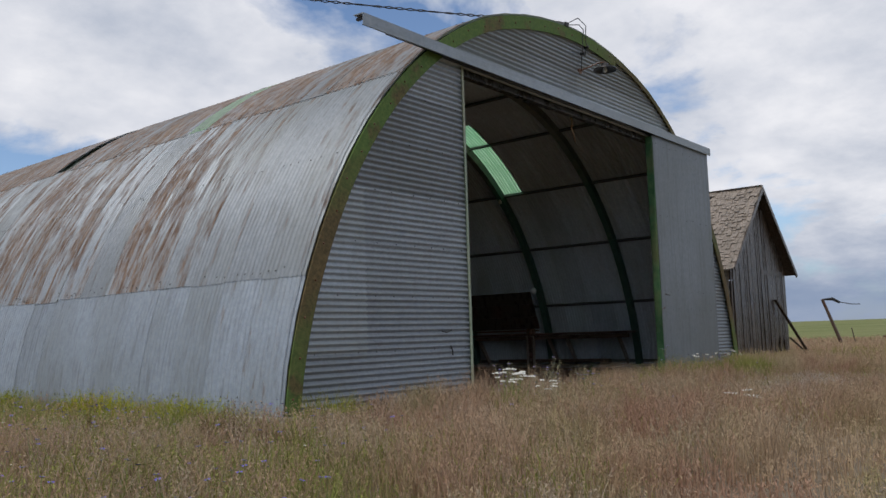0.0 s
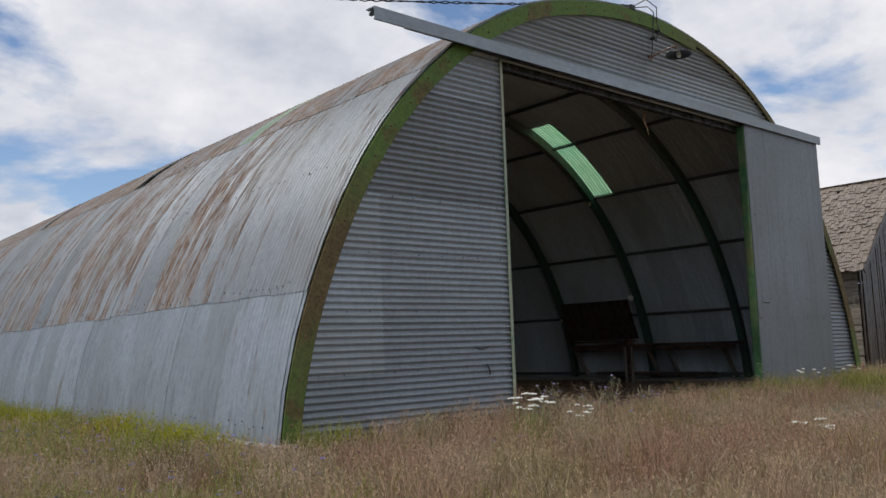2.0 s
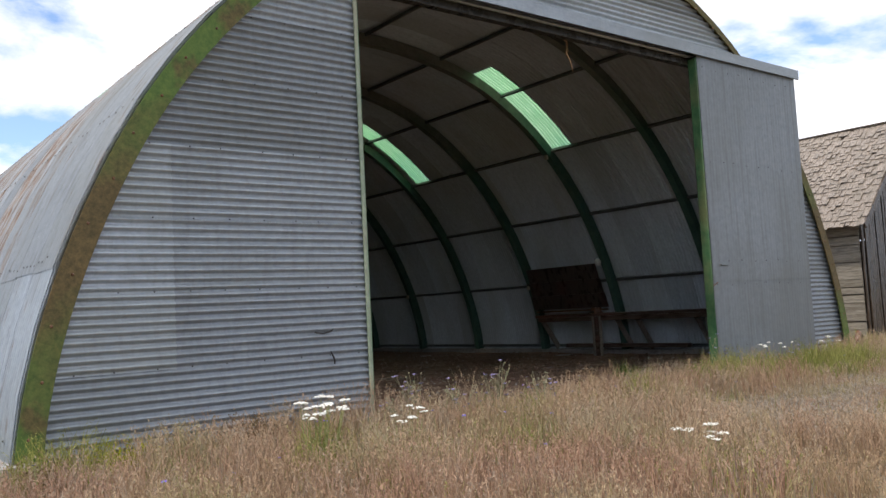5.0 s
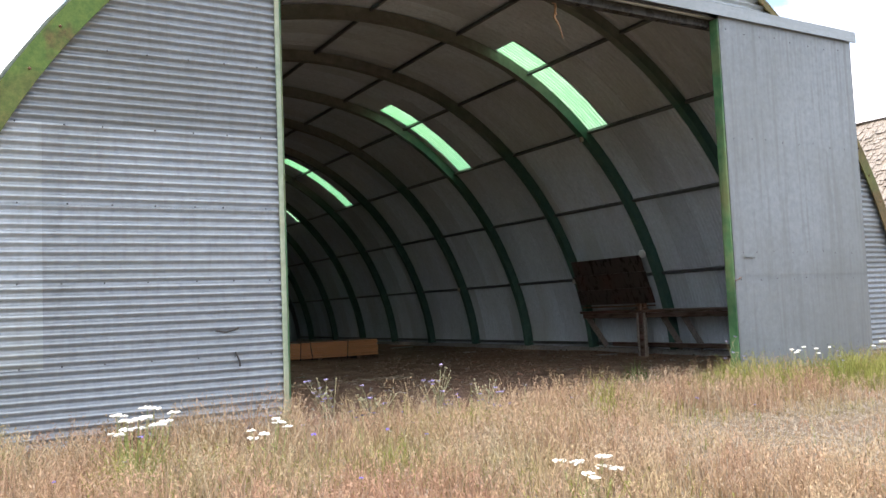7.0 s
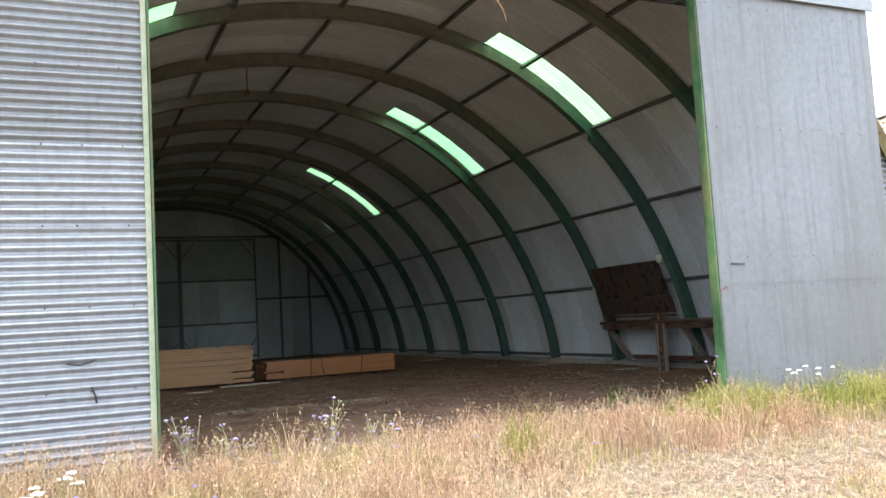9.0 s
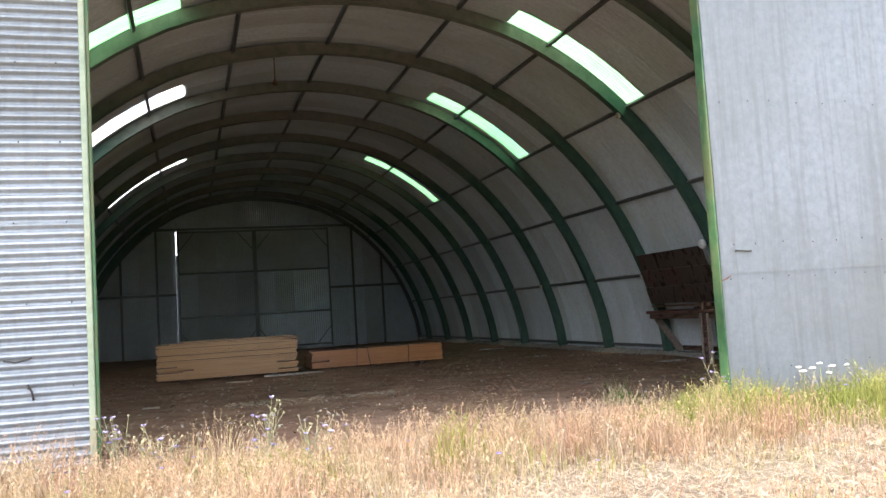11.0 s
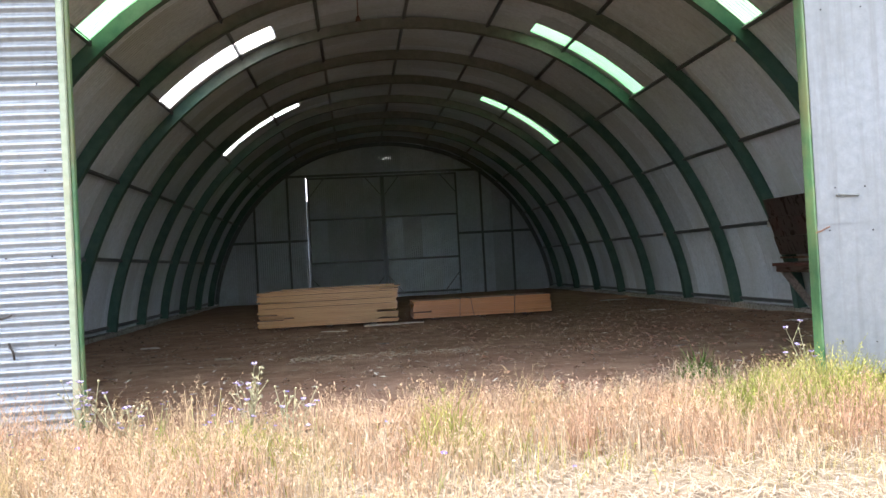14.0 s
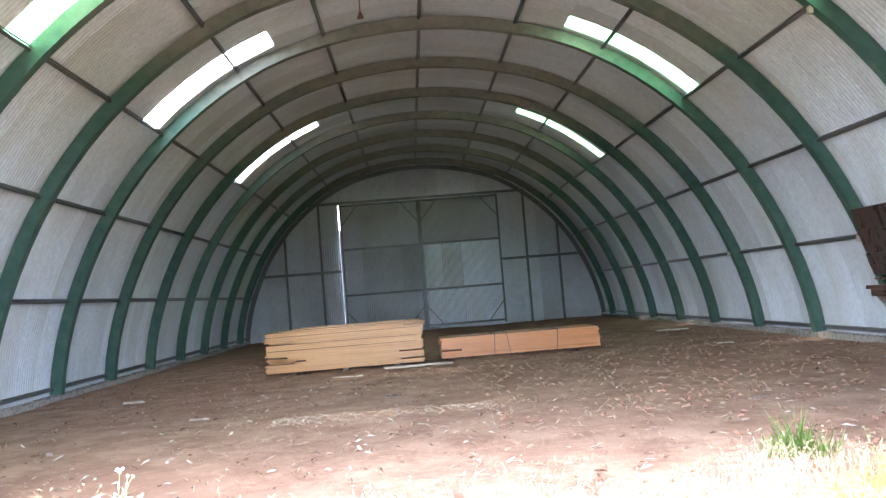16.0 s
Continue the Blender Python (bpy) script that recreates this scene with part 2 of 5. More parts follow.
def make_glazing():
    n = Nodes("glazing")
    fine = n.noise(6.0, n.place((0.4, 3, 0.4)), 4.0)
    sepn = n.t.nodes.new("ShaderNodeSeparateXYZ")
    n.t.links.new(n.geo.outputs["Position"], sepn.inputs[0])
    # stripes at the corrugation pitch: light and dark of the waves put into the colour
    rib = n.ramp(n.math("SINE", n.math("MULTIPLY", sepn.outputs[1], 2 * math.pi * 9 / 0.65)), -1.0, 1.0)
    col = n.mix(n.math("MULTIPLY", rib, n.ramp(fine, 0.25, 0.6)), (0.11, 0.41, 0.14), (0.55, 0.83, 0.50))
    tr = n.t.nodes.new("ShaderNodeBsdfTranslucent")
    tp = n.t.nodes.new("ShaderNodeBsdfTransparent")
    gl = n.t.nodes.new("ShaderNodeBsdfDiffuse")
    n.put(col, tr.inputs["Color"])
    tp.inputs["Color"].default_value = (0.92, 0.95, 0.88, 1)
    gl.inputs["Color"].default_value = (0.78, 0.85, 0.77, 1)
    m1, m2 = n.t.nodes.new("ShaderNodeMixShader"), n.t.nodes.new("ShaderNodeMixShader")
    m1.inputs[0].default_value, m2.inputs[0].default_value = 0.12, 0.28
    n.t.links.new(tr.outputs[0], m1.inputs[1]), n.t.links.new(tp.outputs[0], m1.inputs[2])
    n.t.links.new(m1.outputs[0], m2.inputs[1]), n.t.links.new(gl.outputs[0], m2.inputs[2])
    n.t.links.new(m2.outputs[0], n.t.nodes["Material Output"].inputs["Surface"])
    return n.m


M["glazing"] = make_glazing()


def make_old_glazing():
    """Matt weathered fibreglass: passes scattered light, reflects next to none."""
    n = Nodes("old_glazing")
    fine = n.noise(6.0, n.place((0.4, 3, 0.4)), 4.0)
    tr = n.t.nodes.new("ShaderNodeBsdfTranslucent")
    tp = n.t.nodes.new("ShaderNodeBsdfTransparent")
    n.put(n.mix(fine, (0.62, 0.66, 0.62), (0.74, 0.77, 0.73)), tr.inputs["Color"])
    tp.inputs["Color"].default_value = (0.9, 0.9, 0.88, 1)
    mx = n.t.nodes.new("ShaderNodeMixShader")
    mx.inputs[0].default_value = 0.04
    n.t.links.new(tr.outputs[0], mx.inputs[1]), n.t.links.new(tp.outputs[0], mx.inputs[2])
    n.t.links.new(mx.outputs[0], n.t.nodes["Material Output"].inputs["Surface"])
    return n.m


M["old_glazing"] = make_old_glazing()


def rib_paint():
    """Green rib paint; haze and skylight over the crown are put into the colour as grey."""
    n = Nodes("green_rib")
    fine, mid = n.noise(6.0, n.place(jump=True), 6.0, 0.65), n.noise(0.8, n.place(jump=True), 4.0)
    green = n.mix(n.ramp(fine, 0.35, 0.68), (0.042, 0.106, 0.08), (0.075, 0.145, 0.113))
    haze_grey = n.mix(n.ramp(fine, 0.3, 0.7), (0.17, 0.16, 0.135), (0.27, 0.255, 0.22))
    sepn = n.t.nodes.new("ShaderNodeSeparateXYZ")
    n.t.links.new(n.geo.outputs["Position"], sepn.inputs[0])
    # mask for the painted haze: grows with height, broken up by noise
    worn = n.ramp(n.math("ADD", sepn.outputs[2], n.math("MULTIPLY", mid, 2.4)), 5.1, 6.3)
    col = n.mix(n.math("MULTIPLY", worn, 0.85), green, haze_grey)
    return n.done(col, 0.65, 0.0, fine, 0.003, 0.4)


M["green_rib"] = rib_paint()


def trim_paint():
    """Moss-green trim paint, rubbed to rust over the middle of its height."""
    n = Nodes("green_paint")
    fine, mid = n.noise(26.0, n.place(), 6.0, 0.65), n.noise(1.7, n.place(), 5.0, 0.6)
    green = n.mix(n.ramp(fine, 0.35, 0.68), (0.065, 0.125, 0.024), (0.13, 0.19, 0.04))
    rust = n.mix(n.ramp(fine, 0.35, 0.65), (0.075, 0.045, 0.02), (0.17, 0.10, 0.045))
    sepn = n.t.nodes.new("ShaderNodeSeparateXYZ")
    n.t.links.new(n.geo.outputs["Position"], sepn.inputs[0])
    high = n.math("ADD", sepn.outputs[2], n.math("MULTIPLY", mid, 1.8))
    worn = n.math("MULTIPLY", n.ramp(high, 1.2, 2.0), n.ramp(high, 3.7, 2.9))
    spots = n.math("MAXIMUM", n.ramp(mid, 0.55, 0.64), n.math("MULTIPLY", n.ramp(sepn.outputs[0], 0.4, 1.6), n.ramp(sepn.outputs[2], 2.0, 2.8)))
    col = n.mix(n.math("MAXIMUM", n.math("MULTIPLY", worn, 0.85), n.math("MULTIPLY", spots, 0.75)), green, rust)
    return n.done(col, 0.75, 0.0, fine, 0.004, 0.5)


M["green_paint"] = trim_paint()


def grass_material(name, tones, leafy=0.35):
    """Blades: each its own tone, drifting over the field; some light comes through them."""
    n = Nodes(name)
    patch = n.ramp(n.noise(0.75, n.place((1, 1, 0)), 4.0), 0.40, 0.60)
    patch2 = n.ramp(n.noise(0.9, n.place((1, 1.3, 0)), 3.0), 0.50, 0.68)
    col = n.mix(patch, tones[0], tones[1])
    col = n.mix(n.math("MULTIPLY", patch2, 0.8), col, tones[2])
    isl = n.geo.outputs["Random Per Island"]
    col = n.mix(1.0, col, n.mix(isl, (0.6,) * 3, (1.32,) * 3), "MULTIPLY")
    tr = n.t.nodes.new("ShaderNodeBsdfTranslucent")
    df = n.t.nodes.new("ShaderNodeBsdfDiffuse")
    n.put(col, tr.inputs["Color"]), n.put(col, df.inputs["Color"])
    mx = n.t.nodes.new("ShaderNodeMixShader")
    mx.inputs[0].default_value = leafy
    n.t.links.new(df.outputs[0], mx.inputs[1]), n.t.links.new(tr.outputs[0], mx.inputs[2])
    n.t.links.new(mx.outputs[0], n.t.nodes["Material Output"].inputs["Surface"])
    return n.m


M["dry_grass"] = grass_material("dry_grass", ((0.485, 0.37, 0.24), (0.42, 0.265, 0.182), (0.33, 0.31, 0.14)))
M["dark_leaf"] = grass_material("dark_leaf", ((0.12, 0.20, 0.05), (0.15, 0.22, 0.06), (0.10, 0.17, 0.045)))
M["green_grass"] = grass_material("green_grass", ((0.27, 0.285, 0.075), (0.335, 0.325, 0.11), (0.19, 0.235, 0.06)))
M["pale_grass"] = grass_material("pale_grass", ((0.45, 0.375, 0.26), (0.44, 0.33, 0.25), (0.40, 0.36, 0.22)))
M["brown_weed"] = grass_material("brown_weed", ((0.22, 0.155, 0.085), (0.17, 0.12, 0.06), (0.25, 0.21, 0.09)))
M["weed_leaf"] = grass_material("weed_leaf", ((0.31, 0.33, 0.02), (0.38, 0.37, 0.03), (0.20, 0.25, 0.025)))


def ground_material():
    n = Nodes("ground_soil")
    p = n.place()
    fine, mid, big = n.noise(22.0, p, 6.0, 0.7), n.noise(1.3, p, 5.0), n.noise(0.05, p, 4.0)
    soil = n.mix(n.ramp(fine, 0.3, 0.7), (0.13, 0.103, 0.074), (0.27, 0.222, 0.165))
    soil = n.mix(n.math("MULTIPLY", n.ramp(mid, 0.5, 0.7), 0.6), soil, (0.24, 0.20, 0.13))
    far = n.t.nodes.new("ShaderNodeVectorMath")
    far.operation = "LENGTH"
    n.t.links.new(n.geo.outputs["Position"], far.inputs[0])
    crop = n.mix(n.ramp(big, 0.35, 0.65), (0.13, 0.155, 0.05), (0.20, 0.20, 0.085))
    edge = n.math("ADD", far.outputs["Value"], n.math("MULTIPLY", mid, 8.0))
    col = n.mix(n.ramp(edge, 34.0, 46.0), soil, crop)
    return n.done(col, 0.95, 0.0, fine, 0.03, 0.6, 0.1)


def dirt_material():
    n = Nodes("floor_dirt")
    p = n.place()
    fine, mid, big = n.noise(16.0, p, 7.0, 0.72), n.noise(2.2, p, 6.0, 0.65), n.noise(0.4, p, 4.0)
    col = n.mix(n.ramp(mid, 0.35, 0.65), (0.22, 0.13, 0.088), (0.385, 0.255, 0.178))
    col = n.mix(n.math("MULTIPLY", n.ramp(fine, 0.52, 0.75), 0.7), col, (0.42, 0.31, 0.22))
    col = n.mix(n.math("MULTIPLY", n.ramp(big, 0.45, 0.65), 0.4), col, (0.25, 0.135, 0.088))
    return n.done(col, 0.95, 0.0, n.math("ADD", fine, mid), 0.03, 0.7, 0.15)


M["ground"] = ground_material()
M["dirt"] = dirt_material()


# ---- mesh tools ----
def mesh_from(name, verts, faces, mats, smooth=False, slots=None):
    me = bpy.data.meshes.new(name)
    me.from_pydata(verts, [], faces)
    for m in mats:
        me.materials.append(m)
    if slots is not None:
        me.polygons.foreach_set("material_index", slots)
    if smooth:
        me.polygons.foreach_set("use_smooth", [True] * len(me.polygons))
    me.update()
    return me


def box(bm, x0, y0, z0, x1, y1, z1, m=None, bevel=0.0):
    """A block, with its edges broken where bevel is given."""
    vs = bmesh.ops.create_cube(bm, size=1.0)["verts"]
    c, s = Vector(((x0 + x1) / 2, (y0 + y1) / 2, (z0 + z1) / 2)), Vector((x1 - x0, y1 - y0, z1 - z0))
    for v in vs:
        v.co = Vector((v.co.x * s.x, v.co.y * s.y, v.co.z * s.z)) + c
    if bevel:
        es = list({e for v in vs for e in v.link_edges})
        vs = list({v for f in bmesh.ops.bevel(bm, geom=es, offset=bevel, segments=1, affect="EDGES")["faces"] for v in f.verts})
    if m is not None:
        for v in vs:
            v.co = m @ v.co
    return vs


def bar(bm, a, b, w, h, bevel=0.0):
    """A square bar from a to b."""
    a, b = Vector(a), Vector(b)
    d = b - a
    m = Matrix.Translation(a) @ d.to_track_quat("Z", "Y").to_matrix().to_4x4()
    box(bm, -w / 2, -h / 2, 0, w / 2, h / 2, d.length, m, bevel)


def tube(bm, pts, radius, n=6, ends=True):
    """A round rod along points; radius may be a list."""
    pts = [Vector(p) for p in pts]
    rings = []
    for i, p in enumerate(pts):
        d = (pts[min(i + 1, len(pts) - 1)] - pts[max(i - 1, 0)]).normalized()
        q = d.to_track_quat("Z", "Y").to_matrix()
        r = radius[i] if isinstance(radius, (list, tuple)) else radius
        rings.append([bm.verts.new(p + q @ Vector((r * math.cos(k * 2 * math.pi / n), r * math.sin(k * 2 * math.pi / n), 0))) for k in range(n)])
    for r0, r1 in zip(rings, rings[1:]):
        for k in range(n):
            bm.faces.new((r0[k], r0[(k + 1) % n], r1[(k + 1) % n], r1[k]))
    if ends:
        bm.faces.new(rings[0][::-1])
        bm.faces.new(rings[-1])


def lathe(bm, profile, n=16, m=Matrix()):
    """A turned shape from (radius, height) pairs."""
    rings = [[bm.verts.new(m @ Vector((r * math.cos(k * 2 * math.pi / n), r * math.sin(k * 2 * math.pi / n), z))) for k in range(n)] for r, z in profile]
    for r0, r1 in zip(rings, rings[1:]):
        for k in range(n):
            bm.faces.new((r0[k], r0[(k + 1) % n], r1[(k + 1) % n], r1[k]))


def solid(name, bm, material, smooth=False):
    bmesh.ops.recalc_face_normals(bm, faces=bm.faces)
    me = bpy.data.meshes.new(name)
    bm.to_mesh(me)
    bm.free()
    me.materials.append(material)
    if smooth:
        me.polygons.foreach_set("use_smooth", [True] * len(me.polygons))
    return me


def part(name, bm, material, parent, label="", smooth=False):
    """Links a bmesh as one mesh object under a thing or a part."""
    ob = new(name, solid(name, bm, material, smooth))
    ob.parent = parent
    return tagged(ob, label)


def piece(name, me, parent, m=Matrix(), label=""):
    """One more object on a mesh that alike pieces share."""
    ob = new(name, me)
    ob.parent = parent
    ob.matrix_basis = m
    return tagged(ob, label)


def thing(name, label, category, group="", at=(0, 0, 0), kind=""):
    ob = new(name)
    ob.location = at
    return tagged(ob, label, category, group, kind)


def step(a, b, v):
    k = min(max((v - a) / (b - a), 0), 1)
    return k * k * (3 - 2 * k)


def ground_z(x, y):
    """The yard falls away gently towards where one walks."""
    z = -0.13 - 0.17 * step(-1.0, -6.5, y) - 0.17 * step(-5.5, -12, x) * step(1.5, -6, y)
    if -6.3 < x < 6.3 and 0.5 < y < 24.6:
        z -= 0.08
    elif math.hypot(x, y) < 40:
        z += 0.02 * noise.noise(Vector((x * 0.6, y * 0.6, 0.3)))
    return z + 0.0052 * max(math.hypot(x, y) - 60, 0)


# ---- the ground ----
def ground_mesh():
    xs = [-3000, -900, -300, -120, -60, -35, -24] + [-18 + 0.6 * i for i in range(77)] + [32, 40, 60, 120, 300, 900, 3000]
    ys = [-3000, -900, -300, -100, -40, -20, -13] + [-10 + 0.6 * i for i in range(66)] + [34, 45, 60, 120, 300, 900, 3000]
    verts = [(x, y, ground_z(x, y)) for y in ys for x in xs]
    w = len(xs)
    faces = [(j * w + i, j * w + i + 1, (j + 1) * w + i + 1, (j + 1) * w + i) for j in range(len(ys) - 1) for i in range(w - 1)]
    return mesh_from("ground", verts, faces, [M["ground"]], True)


ground = tagged(new("ground", ground_mesh()), "dry grassy yard turning to green field far out", "ground", kind="structure")

FLOOR = -0.10


def floor_mesh():
    nx, ny = 60, 120
    verts = []
    for j in range(ny + 1):
        for i in range(nx + 1):
            x, y = -6.02 + 12.04 * i / nx, -0.12 + 24.6 * j / ny
            verts.append((x, y, FLOOR + 0.03 * noise.noise(Vector((x * 0.8, y * 0.8, 5))) + 0.014 * noise.noise(Vector((x * 3, y * 3, 9)))))
    w = nx + 1
    faces = [(j * w + i, j * w + i + 1, (j + 1) * w + i + 1, (j + 1) * w + i) for j in range(ny) for i in range(nx)]
    return mesh_from("floor", verts, faces, [M["dirt"]], True)


tagged(new("floor", floor_mesh()), "bare brown dirt floor littered with straw and chips", "floor", kind="structure")

# ---- the arched hangar ----
R, ZC, LONG = 6.11, -0.48, 24.5
CROWN, FLARE = 0.07, 0.06  # the arch is a little flat at its top and spread at its feet
STRIP, FIRST = 0.65, 0.02
PITCH = 0.069
WAVE = 0.65 / 9  # roof corrugations


def arc(theta, r):
    a = radians(theta)
    r += FLARE * step(0.45, 0.05, math.sin(a))
    return r * math.cos(a), ZC + (r - CROWN * step(0.90, 1.0, math.sin(a))) * math.sin(a)


def half_width(z, r=R):
    return math.sqrt(max(r * r - (z - ZC) ** 2, 0.0))


def sheet_mesh(name, a0, a1, width, outer, inner, lift=0.0, per=5, layers=2, start=0.0, holes=()):
    """A corrugated sheet bent to the arch, ribbed down the slope, with an outer and an inner face."""
    cols, rows = max(2, round(width / WAVE * per)), max(1, round(abs(a1 - a0) / 4.8))
    verts, faces, slots = [], [], []
    ths = sorted([a0 + (a1 - a0) * j / rows for j in range(rows + 1)] + [t + d for t, _ in holes for d in (-0.13, 0.13)])
    rows = len(ths) - 1
    for layer in range(layers):
        base = len(verts)
        for j in range(rows + 1):
            th = ths[j]
            for i in range(cols + 1):
                y = start + width * i / cols
                rr = R + lift + 0.015 * math.cos(2 * math.pi * y / WAVE) - 0.003 * layer
                x, z = arc(th, rr)
                verts.append((x, y, z))
        w = cols + 1
        for j in range(rows):
            for i in range(cols):
                if any(abs((ths[j] + ths[j + 1]) / 2 - t) < 0.1 and abs(start + width * (i + 0.5) / cols - y) < 0.0135 for t, y in holes):
                    continue
                q = (base + j * w + i, base + j * w + i + 1, base + (j + 1) * w + i + 1, base + (j + 1) * w + i)
                faces.append(q if layer == 0 else q[::-1])
                slots.append(layer)
    return mesh_from(name, verts, faces, [M[outer], M[inner]], True, slots)


hangar_roof = tagged(new("roof"), "arched roof of rusty corrugated zinc sheets on ribs", "roof", kind="structure")
TIERS = [(4.2, 18.4, "zinc_low"), (17.9, 46.6, "zinc_mid"), (46.1, 75.4, "zinc_top"), (74.9, 105.1, "zinc_top"), (104.6, 133.9, "zinc_top"),
         (133.4, 162.1, "zinc_mid"), (161.6, 175.8, "zinc_low")]
LAP = [0.0, 0.008, 0.016, 0.021, 0.016, 0.008, 0.0]  # each tier laps over the one below
GLAZED = {2: [(3.92, 0.54), (8.40, 0.50), (14.70, 0.48), (18.62, 0.52)], 4: [(3.92, 0.56), (8.15, 0.55), (14.46, 0.46)]}
PANES = {2: ((46.4, 61.25), (61.15, 68.0)), 4: ((112.0, 118.85), (118.75, 133.6))}
HOLES = [(22.8, 8.95), (21.2, 17.92), (12.3, 17.15), (154.3, 17.1), (60.2, 18.5), (84.0, 21.0), (14.0, 12.8), (97.0, 19.1), (30.2, 21.4)]
tier_mesh = {}
for k, (a0, a1, m) in enumerate(TIERS):
    for odd in (0, 1, 2):
        ragged = (0.0, 0.16, -0.12)[odd]
        b0, b1 = (a0 - ragged, a1) if k < 3 else (a0, a1 + ragged) if k > 3 else (a0, a1)
        tier_mesh[k, odd] = sheet_mesh("roof_sheet", b0, b1, STRIP + 0.026, m, "zinc_inner", LAP[k] + 0.002 * (odd % 2))
strips = [(-1, -0.04)] + [(i, FIRST + STRIP * i) for i in range(37)]
edge_mesh = [sheet_mesh("roof_sheet", a0, a1, 0.09, m, "zinc_inner", LAP[k]) for k, (a0, a1, m) in enumerate(TIERS)]
end_mesh = [sheet_mesh("roof_sheet", a0, a1, LONG - FIRST - STRIP * 37 + 0.02, m, "zinc_inner", LAP[k]) for k, (a0, a1, m) in enumerate(TIERS)]
rnd = random.Random(14)
for i, y0 in strips:
    for k in range(len(TIERS)):
        at = Matrix.Translation((0, y0, 0))
        if i == -1:
            piece("roof_sheet", edge_mesh[k], hangar_roof, at)
            continue
        cut = [(p, w) for p, w in GLAZED.get(k, ()) if p < y0 + STRIP and p + w > y0]
        if cut:
            p, w = cut[0]
            low, high = ((46.1, 68.2), (67.8, 75.4)) if k == 2 else ((111.8, 133.9), (104.6, 112.2))
            for f0, f1 in ((y0, p + 0.012), (p + w - 0.012, y0 + STRIP + 0.02)):
                if f1 - f0 > 0.03:
                    piece("roof_sheet", sheet_mesh("roof_sheet", *low, f1 - f0, TIERS[k][2], "zinc_inner", LAP[k] + 0.004, start=f0 - y0), hangar_roof, at)
            piece("roof_sheet", sheet_mesh("roof_sheet", *high, STRIP + 0.026, TIERS[k][2], "zinc_inner", LAP[k]), hangar_roof, at)
            continue
        odd = rnd.randrange(3)
        me = tier_mesh[k, odd]
        shot = [(t, y - y0) for t, y in HOLES if y0 + 0.05 < y < y0 + STRIP - 0.03 and TIERS[k][0] < t < TIERS[k][1] - 0.6]
        if shot:
            me = sheet_mesh("roof_sheet", TIERS[k][0], TIERS[k][1], STRIP + 0.026, TIERS[k][2], "zinc_inner", LAP[k], holes=shot)
        piece("roof_sheet", me, hangar_roof, at)
for k, rows in GLAZED.items():
    for q, (p, w) in enumerate(rows):
        for a0, a1 in PANES[k]:
            over = 0.003 if 61 < a0 < 118 else 0.0
            old = k == 4 and q in (1, 2)
            me = sheet_mesh("skylight_pane", a0, a1, w, "old_glazing" if old else "glazing", "old_glazing" if old else "glazing", LAP[k] + over - (0.06 if old else 0.0), layers=1)
            piece("skylight_pane", me, hangar_roof, Matrix.Translation((0, p, 0)), "weathered matt fibreglass pane" if old else "pale green corrugated fibreglass pane")
for k in range(len(TIERS)):
    piece("roof_sheet", end_mesh[k], hangar_roof, Matrix.Translation((0, FIRST + STRIP * 37, 0)))


def ring(bm, r0, r1, y0, y1, a0=4.5, a1=175.5, n=48):
    """A curved member of square section along the arch."""
    rows = []
    for i in range(n + 1):
        th = a0 + (a1 - a0) * i / n
        rows.append([bm.verts.new((arc(th, r)[0], y, arc(th, r)[1])) for r, y in ((r0, y0), (r1, y0), (r1, y1), (r0, y1))])
    for p, q in zip(rows, rows[1:]):
        for k in range(4):
            bm.faces.new((p[k], p[(k + 1) % 4], q[(k + 1) % 4], q[k]))
    bm.faces.new(rows[0]), bm.faces.new(rows[-1][::-1])


RIBS = [0.13] + [2.15 + 2.3 * i for i in range(10)]
bm = bmesh.new()
ring(bm, 5.89, 5.91, -0.065, 0.065)
ring(bm, 5.91, 6.085, -0.03, 0.03)
rib_mesh = solid("rib", bm, M["green_rib"])
for y in RIBS:
    piece("rib", rib_mesh, hangar_roof, Matrix.Translation((0, y, 0)), "dark green painted steel arch rib")
PURLINS = [5.2, 18.15, 32.0, 46.5, 61.2, 75.3, 90.0, 104.7, 118.8, 133.5, 148.0, 161.85, 174.8]
for th in PURLINS:
    bm = bmesh.new()
    x, z = arc(th, 6.06)
    turn = Matrix.Translation((x, 0, z)) @ Matrix.Rotation(radians(90 - th), 4, "Y")
    box(bm, -0.018, 0, -0.03, 0.018, 2.3, 0.026, turn)
    box(bm, 0.026, 0, -0.008, 0.042, 2.3, 0.026, turn)
    me = solid("purlin", bm, M["purlin_steel"])
    for y in RIBS[1:-1]:
        piece("purlin", me, hangar_roof, Matrix.Translation((0, y, 0)))
    piece("purlin", me, hangar_roof, Matrix.Translation((0, 0.01, 0)) @ Matrix.Diagonal((1, 2.14 / 2.3, 1, 1)))
    piece("purlin", me, hangar_roof, Matrix.Translation((0, RIBS[-1], 0)) @ Matrix.Diagonal((1, 1.5 / 2.3, 1, 1)))
# roofing bolts in rows over the purlins
verts, faces = [], []
rnd = random.Random(9)
